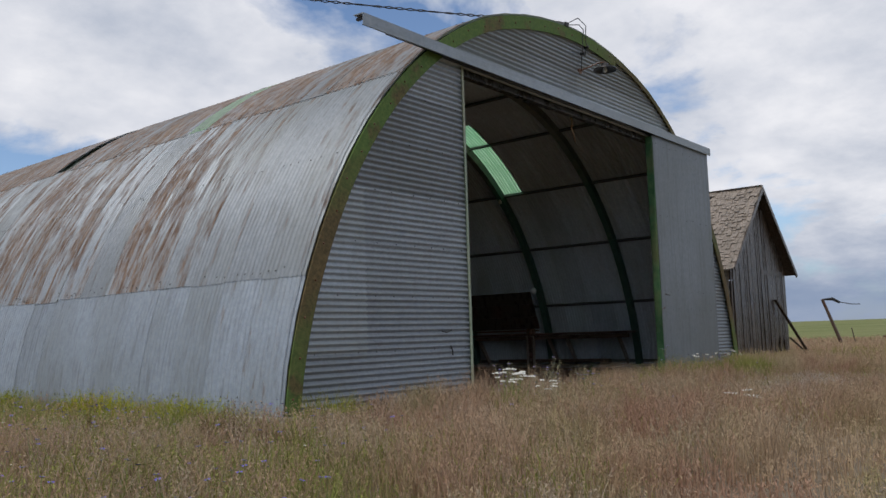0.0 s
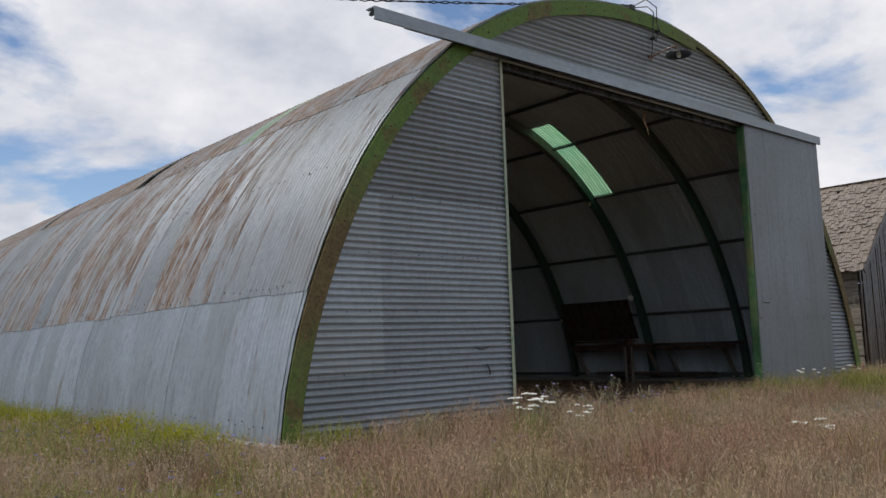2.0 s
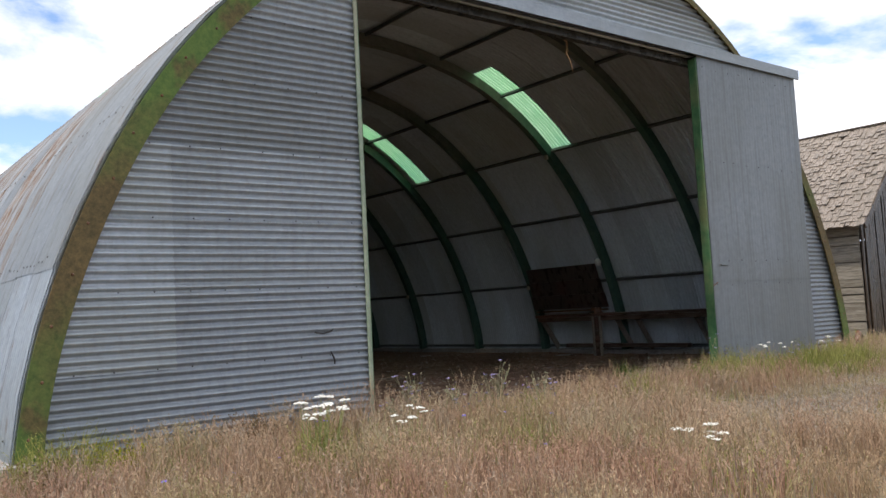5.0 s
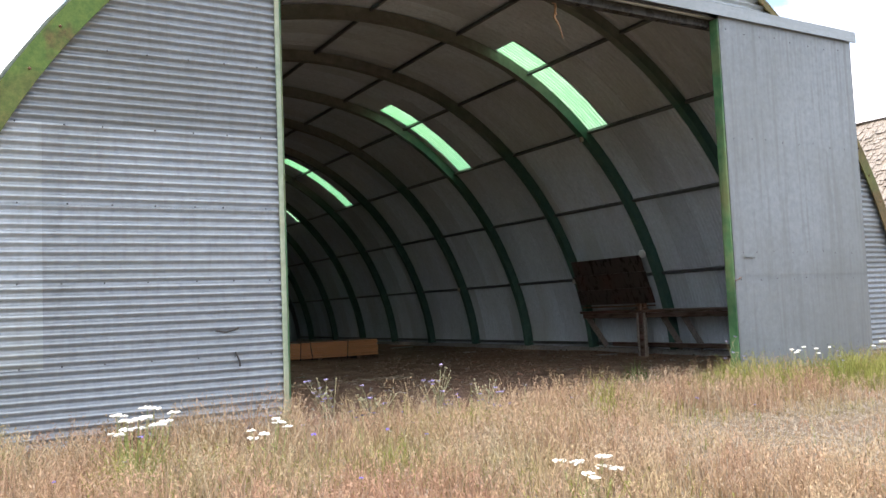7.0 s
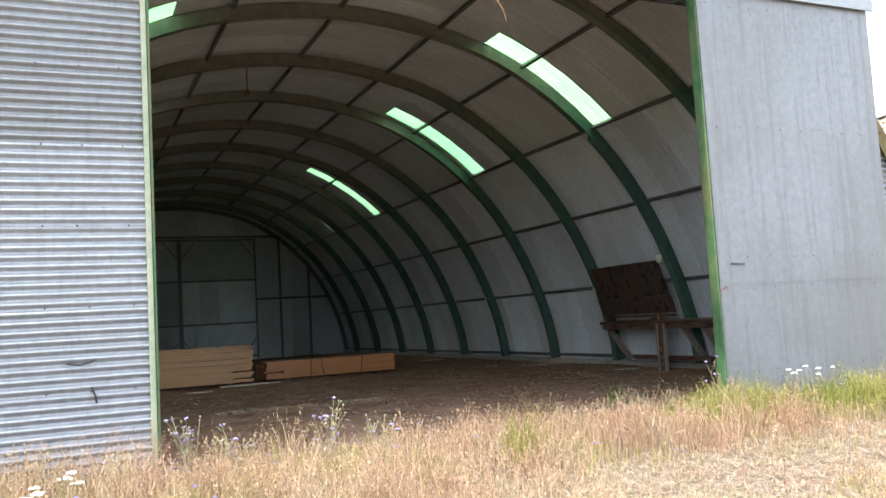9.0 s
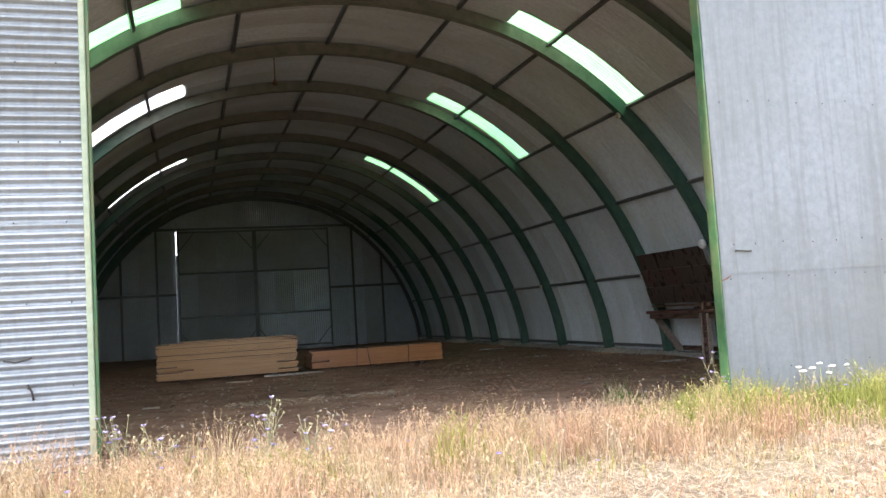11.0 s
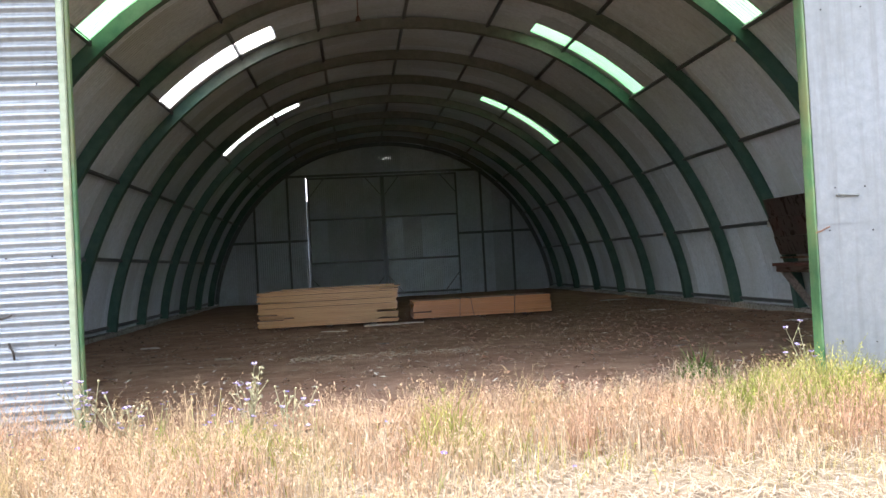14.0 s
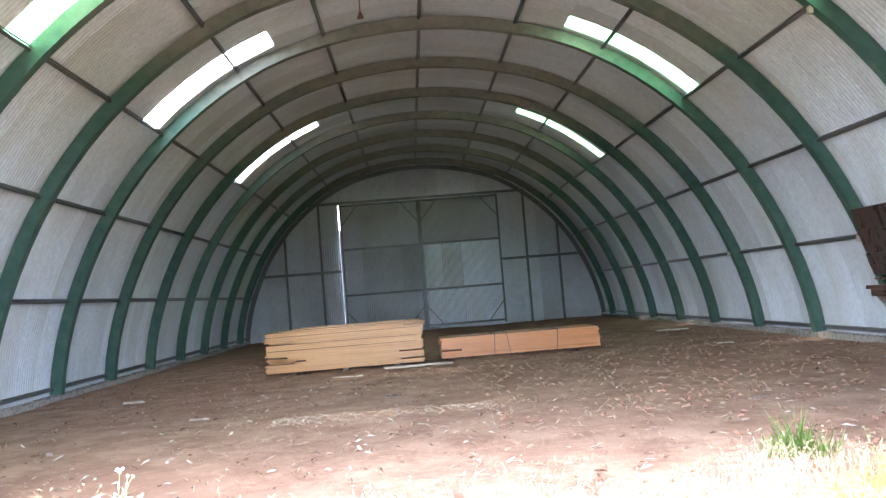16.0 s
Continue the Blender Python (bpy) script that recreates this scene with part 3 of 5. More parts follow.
for th in PURLINS[7:]:
    for i in range(180):
        y = 0.06 + 0.13 * i + rnd.uniform(-0.03, 0.03)
        if rnd.random() < 0.4:
            continue
        slip = rnd.uniform(-0.35, 0.25)
        b = len(verts)
        for da, dy, up in ((-0.09, -0.009, 0), (0.09, -0.009, 0), (0.09, 0.009, 0), (-0.09, 0.009, 0), (0, 0, 0.008)):
            x, z = arc(th - 0.5 + slip + da, R + 0.016 + (0.016 if th < 134 else 0.008 if th < 162 else 0.0) + up)
            verts.append((x, y + dy, z))
        faces += [(b, b + 1, b + 4), (b + 1, b + 2, b + 4), (b + 2, b + 3, b + 4), (b + 3, b, b + 4)]
bolts = new("roof_bolts", mesh_from("roof_bolts", verts, faces, [M["dark_steel"]]))
bolts.parent = hangar_roof
tagged(bolts, kind="stuff")

# footings under both long sides
for side, name in ((-1, "footing_1"), (1, "footing_2")):
    bm = bmesh.new()
    x0, x1 = sorted((side * 5.98, side * 6.24))
    box(bm, x0, -0.08, -0.45, x1, LONG + 0.1, -0.012, bevel=0.012)
    tagged(new(name, solid(name, bm, M["concrete"])), "low weathered concrete footing under the hangar side", "footing", kind="structure")

# ---- the front wall ----
OPEN_L, OPEN_R, OPEN_T = -3.06, 3.06, 4.27
front = tagged(new("wall_front"), "hangar front clad in level corrugated zinc sheets", "wall", kind="structure")


def flat_sheet(z0, z1, left, right, material, y=0.0, amp=0.0165, out=0.0, back="zinc_inner"):
    """Level corrugations between two edges that may follow the arch."""
    n = max(2, round((z1 - z0) / PITCH * 6))
    verts, faces, slots = [], [], []
    for layer in range(2):
        base = len(verts)
        for j in range(n + 1):
            z = z0 + (z1 - z0) * j / n
            yy = y - out - amp * math.cos(2 * math.pi * z / PITCH) + 0.004 * layer
            verts += [(left(z), yy, z), ((left(z) + right(z)) / 2, yy, z), (right(z), yy, z)]
        for j in range(n):
            for i in range(2):
                q = (base + j * 3 + i, base + j * 3 + i + 1, base + j * 3 + i + 4, base + j * 3 + i + 3)
                faces.append(q if layer == 0 else q[::-1])
                slots.append(layer)
    return mesh_from("wall_sheet", verts, faces, [M[material], M[back]], True, slots)


def edge_l(z):
    return -half_width(z, R - 0.06)


def edge_r(z):
    return half_width(z, R - 0.06)


def const(v):
    return lambda z: v


rows_z = [-0.06, 0.575, 1.195, 1.80, 2.41, 3.02, 3.63, 4.26]
for i, (z0, z1) in enumerate(zip(rows_z, rows_z[1:])):
    out = 0.003 * (i % 2)
    if z1 < 2.5 and i > 0:
        piece("wall_sheet", flat_sheet(z0, z1 + 0.02, edge_l, const(-4.93), "zinc_light", out=out + 0.004), front, label="paler zinc sheet")
        piece("wall_sheet", flat_sheet(z0, z1 + 0.02, const(-4.97), const(OPEN_L), "zinc_front", out=out), front)
    else:
        piece("wall_sheet", flat_sheet(z0, z1 + 0.02, edge_l, const(OPEN_L), "zinc_front", out=out), front)
    piece("wall_sheet", flat_sheet(z0, z1 + 0.02, const(OPEN_R), edge_r, "zinc_front", out=out), front)
for i, (z0, z1) in enumerate(((4.26, 4.87), (4.87, 5.36), (5.36, 5.565))):
    out = 0.003 * (i % 2)
    piece("wall_sheet", flat_sheet(z0, z1, edge_l, const(0.02), "zinc_front", out=out), front)
    piece("wall_sheet", flat_sheet(z0, z1, const(0.0), edge_r, "zinc_light" if i == 0 else "zinc_front", out=out + 0.004), front)
bm = bmesh.new()
ring(bm, 5.915, 6.105, -0.06, -0.043, 78, 175.5)
ring(bm, 6.02, 6.105, -0.06, -0.043, 38, 78, 24)
ring(bm, 5.94, 6.105, -0.06, -0.043, 4.5, 38, 16)
ring(bm, 6.07, 6.09, -0.043, 0.03)
part("arch_flange", bm, M["green_paint"], front, "green painted arch trim worn to rust")
# screws along the trim
bm = bmesh.new()
for i in range(44):
    x, z = arc(6 + 168 * i / 43, 6.0 + 0.03 * (i % 2))
    bmesh.ops.create_icosphere(bm, subdivisions=1, radius=0.014, matrix=Matrix.Translation((x, -0.062, z)))
part("trim_bolts", bm, M["rust"], front)
bm = bmesh.new()
box(bm, OPEN_L - 0.03, -0.032, -0.1, OPEN_L + 0.012, -0.014, OPEN_T, bevel=0.004)
box(bm, OPEN_L - 0.004, -0.014, -0.1, OPEN_L + 0.014, 0.09, OPEN_T, bevel=0.004)
part("door_jamb", bm, M["jamb_paint"], front, "pale weathered green strip on the jamb")
bm = bmesh.new()
box(bm, OPEN_L + 0.016, 0.0, -0.1, OPEN_L + 0.04, 0.06, OPEN_T, bevel=0.006)
part("jamb_post", bm, M["green_edge"], front, "green painted jamb post")
bm = bmesh.new()
box(bm, OPEN_R - 0.08, 0.01, -0.1, OPEN_R - 0.002, 0.12, OPEN_T, bevel=0.006)
part("jamb_post", bm, M["green_edge"], front, "green painted jamb post")
bm = bmesh.new()
box(bm, OPEN_L, 0.02, 4.16, OPEN_R, 0.12, 4.262, bevel=0.006)
part("header", bm, M["dark_void"], front, "dark header over the opening")
# nails in rows over the sheets
nail = bmesh.new()
bmesh.ops.create_icosphere(nail, subdivisions=1, radius=0.0075)
nail_mesh = solid("nail", nail, M["dark_steel"])
rnd = random.Random(4)
for z in rows_z[1:]:
    for i in range(9):
        x = -5.7 + i * 0.31 + rnd.uniform(-0.05, 0.05)
        if x > edge_l(z) + 0.2 and x < OPEN_L - 0.1:
            piece("nail", nail_mesh, front, Matrix.Translation((x, -0.02, z + 0.012)))
# torn slots in the cladding
bm = bmesh.new()
tube(bm, [(-3.66, -0.03, 0.80), (-3.58, -0.035, 0.785), (-3.5, -0.032, 0.80), (-3.47, -0.03, 0.815)], 0.008, 5)
tube(bm, [(-3.50, -0.03, 0.62), (-3.47, -0.035, 0.55), (-3.465, -0.03, 0.50)], 0.008, 5)
part("torn_edge", bm, M["dark_steel"], front, "dark torn slits")

# the sliding leaf and the box that covers its track
LEAF_L, LEAF_R = 2.40, 4.93
leaf = thing("sliding_door", "pale zinc-clad sliding hangar door, pushed open", "door", at=(LEAF_L, -0.12, 0.0))
n_col = 150


def leaf_skin(z0, z1, out):
    verts, faces = [], []
    for i in range(n_col + 1):
        x = (LEAF_R - LEAF_L) * i / n_col
        y = -out - 0.0008 * math.cos(2 * math.pi * x / PITCH)
        verts += [(x, y, z0), (x, y, z1), (x, y + 0.004, z0), (x, y + 0.004, z1)]
    for i in range(n_col):
        a = i * 4
        faces += [(a, a + 4, a + 5, a + 1), (a + 2, a + 3, a + 7, a + 6)]
    return mesh_from("door_skin", verts, faces, [M["zinc_leaf"]], True)


low_skin = piece("door_skin", leaf_skin(0.0, 1.16, 0.0), leaf)
top_skin = piece("door_skin", leaf_skin(1.15, 4.30, 0.004), leaf)
rnd = random.Random(6)
for z in (0.25, 1.10):
    for i in range(8):
        piece("nail", nail_mesh, low_skin, Matrix.Translation((0.12 + 0.3 * i + rnd.uniform(-0.04, 0.04), 0.0, z + rnd.uniform(-0.02, 0.02))))
for z in (1.42, 2.8, 4.1):
    for i in range(8):
        piece("nail", nail_mesh, top_skin, Matrix.Translation((0.12 + 0.3 * i + rnd.uniform(-0.04, 0.04), -0.005, z + rnd.uniform(-0.02, 0.02))))
bm = bmesh.new()
box(bm, -0.012, 0.006, 0.0, 0.07, 0.14, 4.24, bevel=0.008)
part("door_frame", bm, M["green_edge"], leaf, "green painted timber")
for x0, x1, z0, z1 in ((2.46, 2.54, 0.0, 4.24), (0.07, 2.46, 0.02, 0.12), (0.07, 2.46, 1.35, 1.45), (0.07, 2.46, 2.75, 2.85), (0.07, 2.46, 4.05, 4.15)):
    bm = bmesh.new()
    box(bm, x0, 0.006, z0, x1, 0.092, z1, bevel=0.006)
    part("door_frame", bm, M["green_edge"], leaf, "green painted timber")
bm = bmesh.new()
tube(bm, [(0.17, -0.004, 1.37), (0.17, -0.022, 1.37), (0.33, -0.022, 1.36), (0.33, -0.004, 1.36)], 0.011, 6)
part("door_handle", bm, M["purlin_steel"], top_skin)
bm = bmesh.new()
tube(bm, [(-0.02, -0.008, 1.09), (0.02, -0.011, 1.10), (0.09, -0.011, 1.13)], 0.006, 5)
part("latch", bm, M["rust"], low_skin)

track = thing("door_track", "grey zinc track box over the sliding door", "door track", at=(0, 0, 0))
bm = bmesh.new()
fold = ((-0.02, 4.40), (-0.175, 4.392), (-0.175, 4.25), (-0.150, 4.25), (-0.150, 4.258), (-0.163, 4.258), (-0.163, 4.38), (-0.02, 4.388))
ends = [[bm.verts.new((x, y, z)) for y, z in fold] for x in (-5.06, 4.99)]
bm.faces.new(ends[0]), bm.faces.new(ends[1][::-1])
for k in range(len(fold)):
    q = (k + 1) % len(fold)
    bm.faces.new((ends[0][k], ends[1][k], ends[1][q], ends[0][q]))
bmesh.ops.recalc_face_normals(bm, faces=bm.faces)
part("track_cover", bm, M["zinc_beam"], track, "folded zinc cover")
bm = bmesh.new()
box(bm, -4.6, -0.13, 4.275, 4.9, -0.07, 4.34, bevel=0.01)
part("rail", bm, M["dark_steel"], track, "dark steel rail")
for x in (-5.0, -4.0, -2.0, 0.0, 2.0, 4.0):
    bm = bmesh.new()
    box(bm, x - 0.02, -0.15, 4.342, x + 0.02, -0.02, 4.372)
    part("bracket", bm, M["dark_steel"], track)

# ---- the back wall ----
back = tagged(new("wall_back"), "dark corrugated back wall with a closed double door", "wall", kind="structure")
YB = LONG - 0.1


def upright_sheet(x0, x1, low, top, material, amp=0.008, y=YB, holes=()):
    n = max(4, round((x1 - x0) / 0.076 * 5))
    mid = top((x0 + x1) / 2)
    cuts = sorted([0.0, 0.5, 1.0] + [(z + d - low) / (mid - low) for _, z in holes for d in (-0.006, 0.006)])
    verts, faces = [], []
    for i in range(n + 1):
        x = x0 + (x1 - x0) * i / n
        yy, t = y + amp * math.cos(2 * math.pi * x / 0.076), top(x)
        verts += [(x, yy, low + f * (t - low)) for f in cuts] + [(x, yy + 0.003, low + f * (t - low)) for f in cuts]
    m = len(cuts)
    for i in range(n):
        for k in range(m - 1):
            at = (x0 + (x1 - x0) * (i + 0.5) / n, low + (cuts[k] + cuts[k + 1]) / 2 * (mid - low))
            if any(abs(at[0] - hx) < 0.0077 and abs(at[1] - hz) < 0.005 for hx, hz in holes):
                continue
            a = 2 * m * i + k
            b = a + 2 * m
            faces += [(a, b, b + 1, a + 1), (a + m, a + m + 1, b + m + 1, b + m)]
    return mesh_from("wall_sheet", verts, faces, [M[material]], True)


def arch_top(x):
    high = math.sqrt(max((R + 0.008) ** 2 - x * x, 0.01))
    return ZC + high - (CROWN + 0.004) * step(0.90, 1.0, high / R)


cuts = [-6.08, -5.3, -4.6, -4.0, -3.4, -2.735]
for x0, x1 in zip(cuts, cuts[1:]):
    piece("wall_sheet", upright_sheet(x0, x1, -0.12, arch_top, "zinc_back"), back)
cuts = [2.66, 3.4, 4.0, 4.6, 5.3, 6.08]
for x0, x1 in zip(cuts, cuts[1:]):
    piece("wall_sheet", upright_sheet(x0, x1, -0.12, arch_top, "zinc_back"), back)
SHOT = [(0.06, 4.70), (0.17, 4.74), (0.11, 4.93), (0.21, 4.97), (-0.05, 4.99), (0.33, 4.95), (-1.9, 4.42), (2.45, 4.45)]
cuts = [-2.735, -2.0, -1.35, -0.7, 0.0, 0.7, 1.35, 2.0, 2.66]
for x0, x1 in zip(cuts, cuts[1:]):
    piece("wall_sheet", upright_sheet(x0, x1, 4.34, arch_top, "zinc_back", holes=[h for h in SHOT if x0 < h[0] < x1]), back)
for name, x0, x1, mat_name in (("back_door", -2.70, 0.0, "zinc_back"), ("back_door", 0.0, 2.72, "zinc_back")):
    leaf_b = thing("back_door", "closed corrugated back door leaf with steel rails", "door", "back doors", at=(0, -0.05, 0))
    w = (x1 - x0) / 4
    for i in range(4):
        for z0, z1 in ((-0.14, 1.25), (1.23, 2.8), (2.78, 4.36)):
            # sunlight on the right leaf's lower sheets is put into a paler zinc
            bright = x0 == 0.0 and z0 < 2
            piece("door_sheet", upright_sheet(x0 + w * i, x0 + w * (i + 1) + 0.01, z0, const(z1), "zinc_back_lit" if bright else mat_name, 0.008 if not bright else 0.02, YB - 0.004 * (i % 2)), leaf_b)
    for z in (0.0, 1.22, 2.78, 4.27):
        bm = bmesh.new()
        box(bm, x0, YB - 0.07, z, x1, YB - 0.02, z + 0.07, bevel=0.006)
        part("door_rail", bm, M["purlin_steel"], leaf_b)
    for x in (x0, x1 - 0.07):
        bm = bmesh.new()
        box(bm, x, YB - 0.09, -0.05, x + 0.07, YB - 0.071, 4.33, bevel=0.004)
        part("door_stile", bm, M["purlin_steel"], leaf_b)
    for a, b in (((x0 + 0.05, 3.6), (x0 + 0.6, 4.27)), ((x1 - 0.05, 3.6), (x1 - 0.6, 4.27)), ((x0 + 0.05, 0.7), (x0 + 0.6, 0.03)), ((x1 - 0.05, 0.7), (x1 - 0.6, 0.03))):
        bm = bmesh.new()
        bar(bm, (a[0], YB - 0.11, a[1]), (b[0], YB - 0.11, b[1]), 0.05, 0.03)
        part("brace", bm, M["purlin_steel"], leaf_b)
# added strips, unseen behind the wall, that block light leaking in round the doors
bm = bmesh.new()
box(bm, -2.76, YB + 0.02, -0.12, -2.695, YB + 0.03, 3.5)
part("weather_strip", bm, M["purlin_steel"], back)
bm = bmesh.new()
box(bm, 2.55, YB + 0.014, -0.14, 2.80, YB + 0.024, 4.4)
part("weather_strip", bm, M["purlin_steel"], back)
bm = bmesh.new()
box(bm, -2.6, YB + 0.014, -0.2, 2.6, YB + 0.024, 0.0)
part("weather_strip", bm, M["purlin_steel"], back)
bm = bmesh.new()
box(bm, -0.05, YB + 0.012, -0.12, 0.05, YB + 0.02, 4.4)
part("weather_strip", bm, M["purlin_steel"], back)
for x in (-4.6, -3.4, 3.6, 4.7):
    bm = bmesh.new()
    box(bm, x - 0.04, YB - 0.10, -0.1, x + 0.04, YB - 0.02, arch_top(x) - 0.1, bevel=0.006)
    part("stud", bm, M["purlin_steel"], back)
for x0, x1, z in ((-5.4, -2.75, 2.05), (2.68, 5.5, 2.05), (-3.9, 3.9, 4.36)):
    bm = bmesh.new()
    box(bm, x0, YB - 0.14, z, x1, YB - 0.105, z + 0.09, bevel=0.006)
    part("girt", bm, M["purlin_steel"], back)
bm = bmesh.new()
ring(bm, 5.95, 6.09, YB - 0.10, YB - 0.02)
part("end_rib", bm, M["purlin_steel"], back)

# ---- inside the hangar ----
rnd = random.Random(11)


def lumber_stack(label, x0, x1, y0, z0, layers, across, thick, width, material, ragged, short):
    stack = thing("lumber_stack", label, "lumber", "lumber stacks", at=((x0 + x1) / 2, y0, z0))
    cx = (x0 + x1) / 2
    for i, bx in enumerate((x0 + 0.45, cx, x1 - 0.45)):
        bm = bmesh.new()
        box(bm, bx - cx - 0.05, 0.05, -0.075, bx - cx + 0.05, across * width - 0.02, -0.002, bevel=0.006)
        part("bearer", bm, M["bench_wood"], stack)
    for k in range(layers):
        for j in range(across):
            more = 2.2 if k > layers - 4 else 1
            a = x0 - cx + rnd.uniform(-ragged, ragged) * more
            b = x1 - cx + rnd.uniform(-ragged, ragged) * more
            if j == 0 and rnd.random() < short:
                if rnd.random() < 0.6:
                    a += rnd.uniform(0.25, 0.75)
                else:
                    b -= rnd.uniform(0.2, 0.6)
            dy = rnd.uniform(-0.006, 0.006)
            dip = rnd.choice((0.0, 0.0, 0.0, 0.0, 0.001, 0.005))
            bm = bmesh.new()
            box(bm, a, j * width + dy, k * thick, b, (j + 1) * width - 0.006 + dy, (k + 1) * thick - 0.0008 - dip, bevel=0.0015)
            part("plank", bm, M[material], stack)
    return stack


lumber_stack("tall stack of pale sawn planks on bearers", -2.98, -0.33, 10.1, -0.045, 20, 4, 0.0335, 0.28, "lumber", 0.025, 0.55)
bm = bmesh.new()
for k in range(2):
    box(bm, -2.75 + 0.2 * k, 10.12 + 0.3 * k, 0.628 + 0.022 * k, -0.25 - 0.1 * k, 10.42 + 0.3 * k, 0.648 + 0.022 * k, bevel=0.003)
tagged(new("loose_plank", solid("loose_plank", bm, M["lumber"])), "thin sawn boards lying on the plank stack", "plank")
bm = bmesh.new()
box(bm, -1.0, 9.86, -0.105, 0.15, 10.02, -0.07, bevel=0.003)
tagged(new("loose_plank", solid("loose_plank", bm, M["scrap"])), "pale plank lying on the dirt before the stacks", "plank")
low_stack = lumber_stack("low strapped bundle of reddish sawn planks", -0.01, 2.76, 10.35, -0.045, 9, 4, 0.038, 0.26, "lumber_red", 0.012, 0.1)
for x, lean in ((-0.47, 0.02), (-0.18, -0.06), (0.62, 0.03)):
    bm = bmesh.new()
    z1 = 9 * 0.038 + 0.004
    bar(bm, (x, -0.014, -0.05), (x + lean, -0.014, z1), 0.03, 0.008)
    bar(bm, (x + lean, -0.016, z1), (x + lean, 1.05, z1), 0.03, 0.008)
    part("strap", bm, M["strap"], low_stack, "black strap")
# workbench along the side wall
bench = thing("workbench", "dark old timber workbench on braces against the wall", "workbench", at=(5.64, 4.7, 0.74))
for i in range(3):
    bm = bmesh.new()
    x0 = -0.24 + 0.165 * i
    box(bm, x0, -2.6, -0.05 + 0.004 * i, x0 + 0.158, 1.72 - 0.05 * i, 0.0 + 0.004 * i, bevel=0.007)
    part("top_plank", bm, M["bench_wood"], bench)
bm = bmesh.new()
box(bm, -0.21, -2.6, -0.14, -0.17, 1.66, -0.052, bevel=0.006)
part("front_rail", bm, M["bench_wood"], bench)
for y in (1.62, -0.45, -0.95, -2.3):
    bm = bmesh.new()
    bar(bm, (-0.15, y, -0.06), (0.36, y + 0.02, -0.72), 0.035, 0.12, 0.006)
    part("brace", bm, M["bench_grey"], bench, "weathered grey brace")
    bm = bmesh.new()
    box(bm, -0.16, y - 0.06, -0.12, 0.26, y - 0.022, -0.054, bevel=0.005)
    part("bearer", bm, M["bench_wood"], bench)
for x, y, w, mat_name in ((-0.2, 0.0, 0.085, "bench_wood"), (-0.21, -0.10, 0.03, "bench_grey"), (-0.2, 0.09, 0.045, "bench_grey")):
    bm = bmesh.new()
    box(bm, x - 0.035, y - w / 2, -0.85, x + 0.035, y + w / 2, -0.056, bevel=0.006)
    part("leg", bm, M[mat_name], bench)
bm = bmesh.new()
box(bm, 0.12, -1.9, -0.70, 0.26, 1.2, -0.62, bevel=0.006)
part("lower_rail", bm, M["bench_wood"], bench)
vise = thing("bench_vise", "rusty dark bench vise on the workbench edge", "vise", at=(5.46, 4.68, 0.742))
bm = bmesh.new()
box(bm, -0.06, -0.07, 0.0, 0.10, 0.07, 0.04, bevel=0.012)
box(bm, 0.0, -0.07, 0.04, 0.06, 0.07, 0.12, bevel=0.015)
vise_body = part("body", bm, M["rust"], vise)
bm = bmesh.new()
box(bm, -0.12, -0.07, -0.02, -0.07, 0.07, 0.12, bevel=0.015)
part("jaw", bm, M["rust"], vise_body)
bm = bmesh.new()
tube(bm, [(-0.22, 0, 0.03), (0.0, 0, 0.03)], 0.014, 8)
tube(bm, [(-0.2, -0.09, 0.06), (-0.2, 0.09, 0.0)], 0.007, 6)
part("screw", bm, M["dark_steel"], vise_body)
board = thing("back_board", "dark stained board panel leaning on the ribs", "board", at=(5.57, 5.6, 1.3))
lean = math.atan2(half_width(0.86, 5.86) - half_width(1.76, 5.86), 0.9)
for i in range(3):
    bm = bmesh.new()
    z0, z1 = -0.46 + 0.312 * i, -0.46 + 0.312 * (i + 1) - 0.004
    box(bm, -0.012, -1.0 + 0.02 * i, z0, 0.012, 1.12 - 0.04 * i, z1, Matrix.Rotation(-lean, 4, "Y"), bevel=0.004)
    part("plank", bm, M["board_red"], board)
bm = bmesh.new()
box(bm, -0.08, -0.95, -0.50, 0.06, 1.0, -0.47, Matrix.Translation((0.14, 0, 0)), bevel=0.005)
part("ledge", bm, M["rust"], board)
flood = thing("wall_lamp", "small round white lamp on a rib", "lamp", at=(5.40, 4.5, 1.77))
bm = bmesh.new()
lathe(bm, [(0.0, 0.0), (0.055, 0.005), (0.075, 0.03), (0.075, 0.06), (0.05, 0.085), (0.0, 0.09)], 14, Matrix.Rotation(radians(-100), 4, "Y"))
part("lamp_head", bm, M["white_enamel"], flood, smooth=True)
bm = bmesh.new()
tube(bm, [(0.0, 0, 0), (0.12, 0, 0.02)], 0.016, 6)
part("stalk", bm, M["dark_steel"], flood)
for y, z in ((4.45, 3.78), (6.75, 1.36), (11.35, 1.38)):
    x = half_width(z, 5.885)
    box_thing = thing("junction_box", "small pale junction box on a rib", "junction box", "junction boxes", at=(x, y, z))
    bm = bmesh.new()
    box(bm, -0.05, -0.035, -0.045, 0.0, 0.035, 0.045, bevel=0.008)
    part("case", bm, M["scrap"], box_thing)
    bm = bmesh.new()
    tube(bm, [(-0.03, 0, 0.04), (-0.03, 0, 0.09)], 0.012, 6)
    part("gland", bm, M["dark_steel"], box_thing)
# drop cord at a rib and the rope in the opening
bm = bmesh.new()
tube(bm, [(0.26, 0.3, 4.36), (0.28, 0.3, 4.2), (0.26, 0.3, 4.08), (0.33, 0.3, 3.98), (0.36, 0.3, 3.86)], [0.012, 0.016, 0.014, 0.01, 0.006], 6)
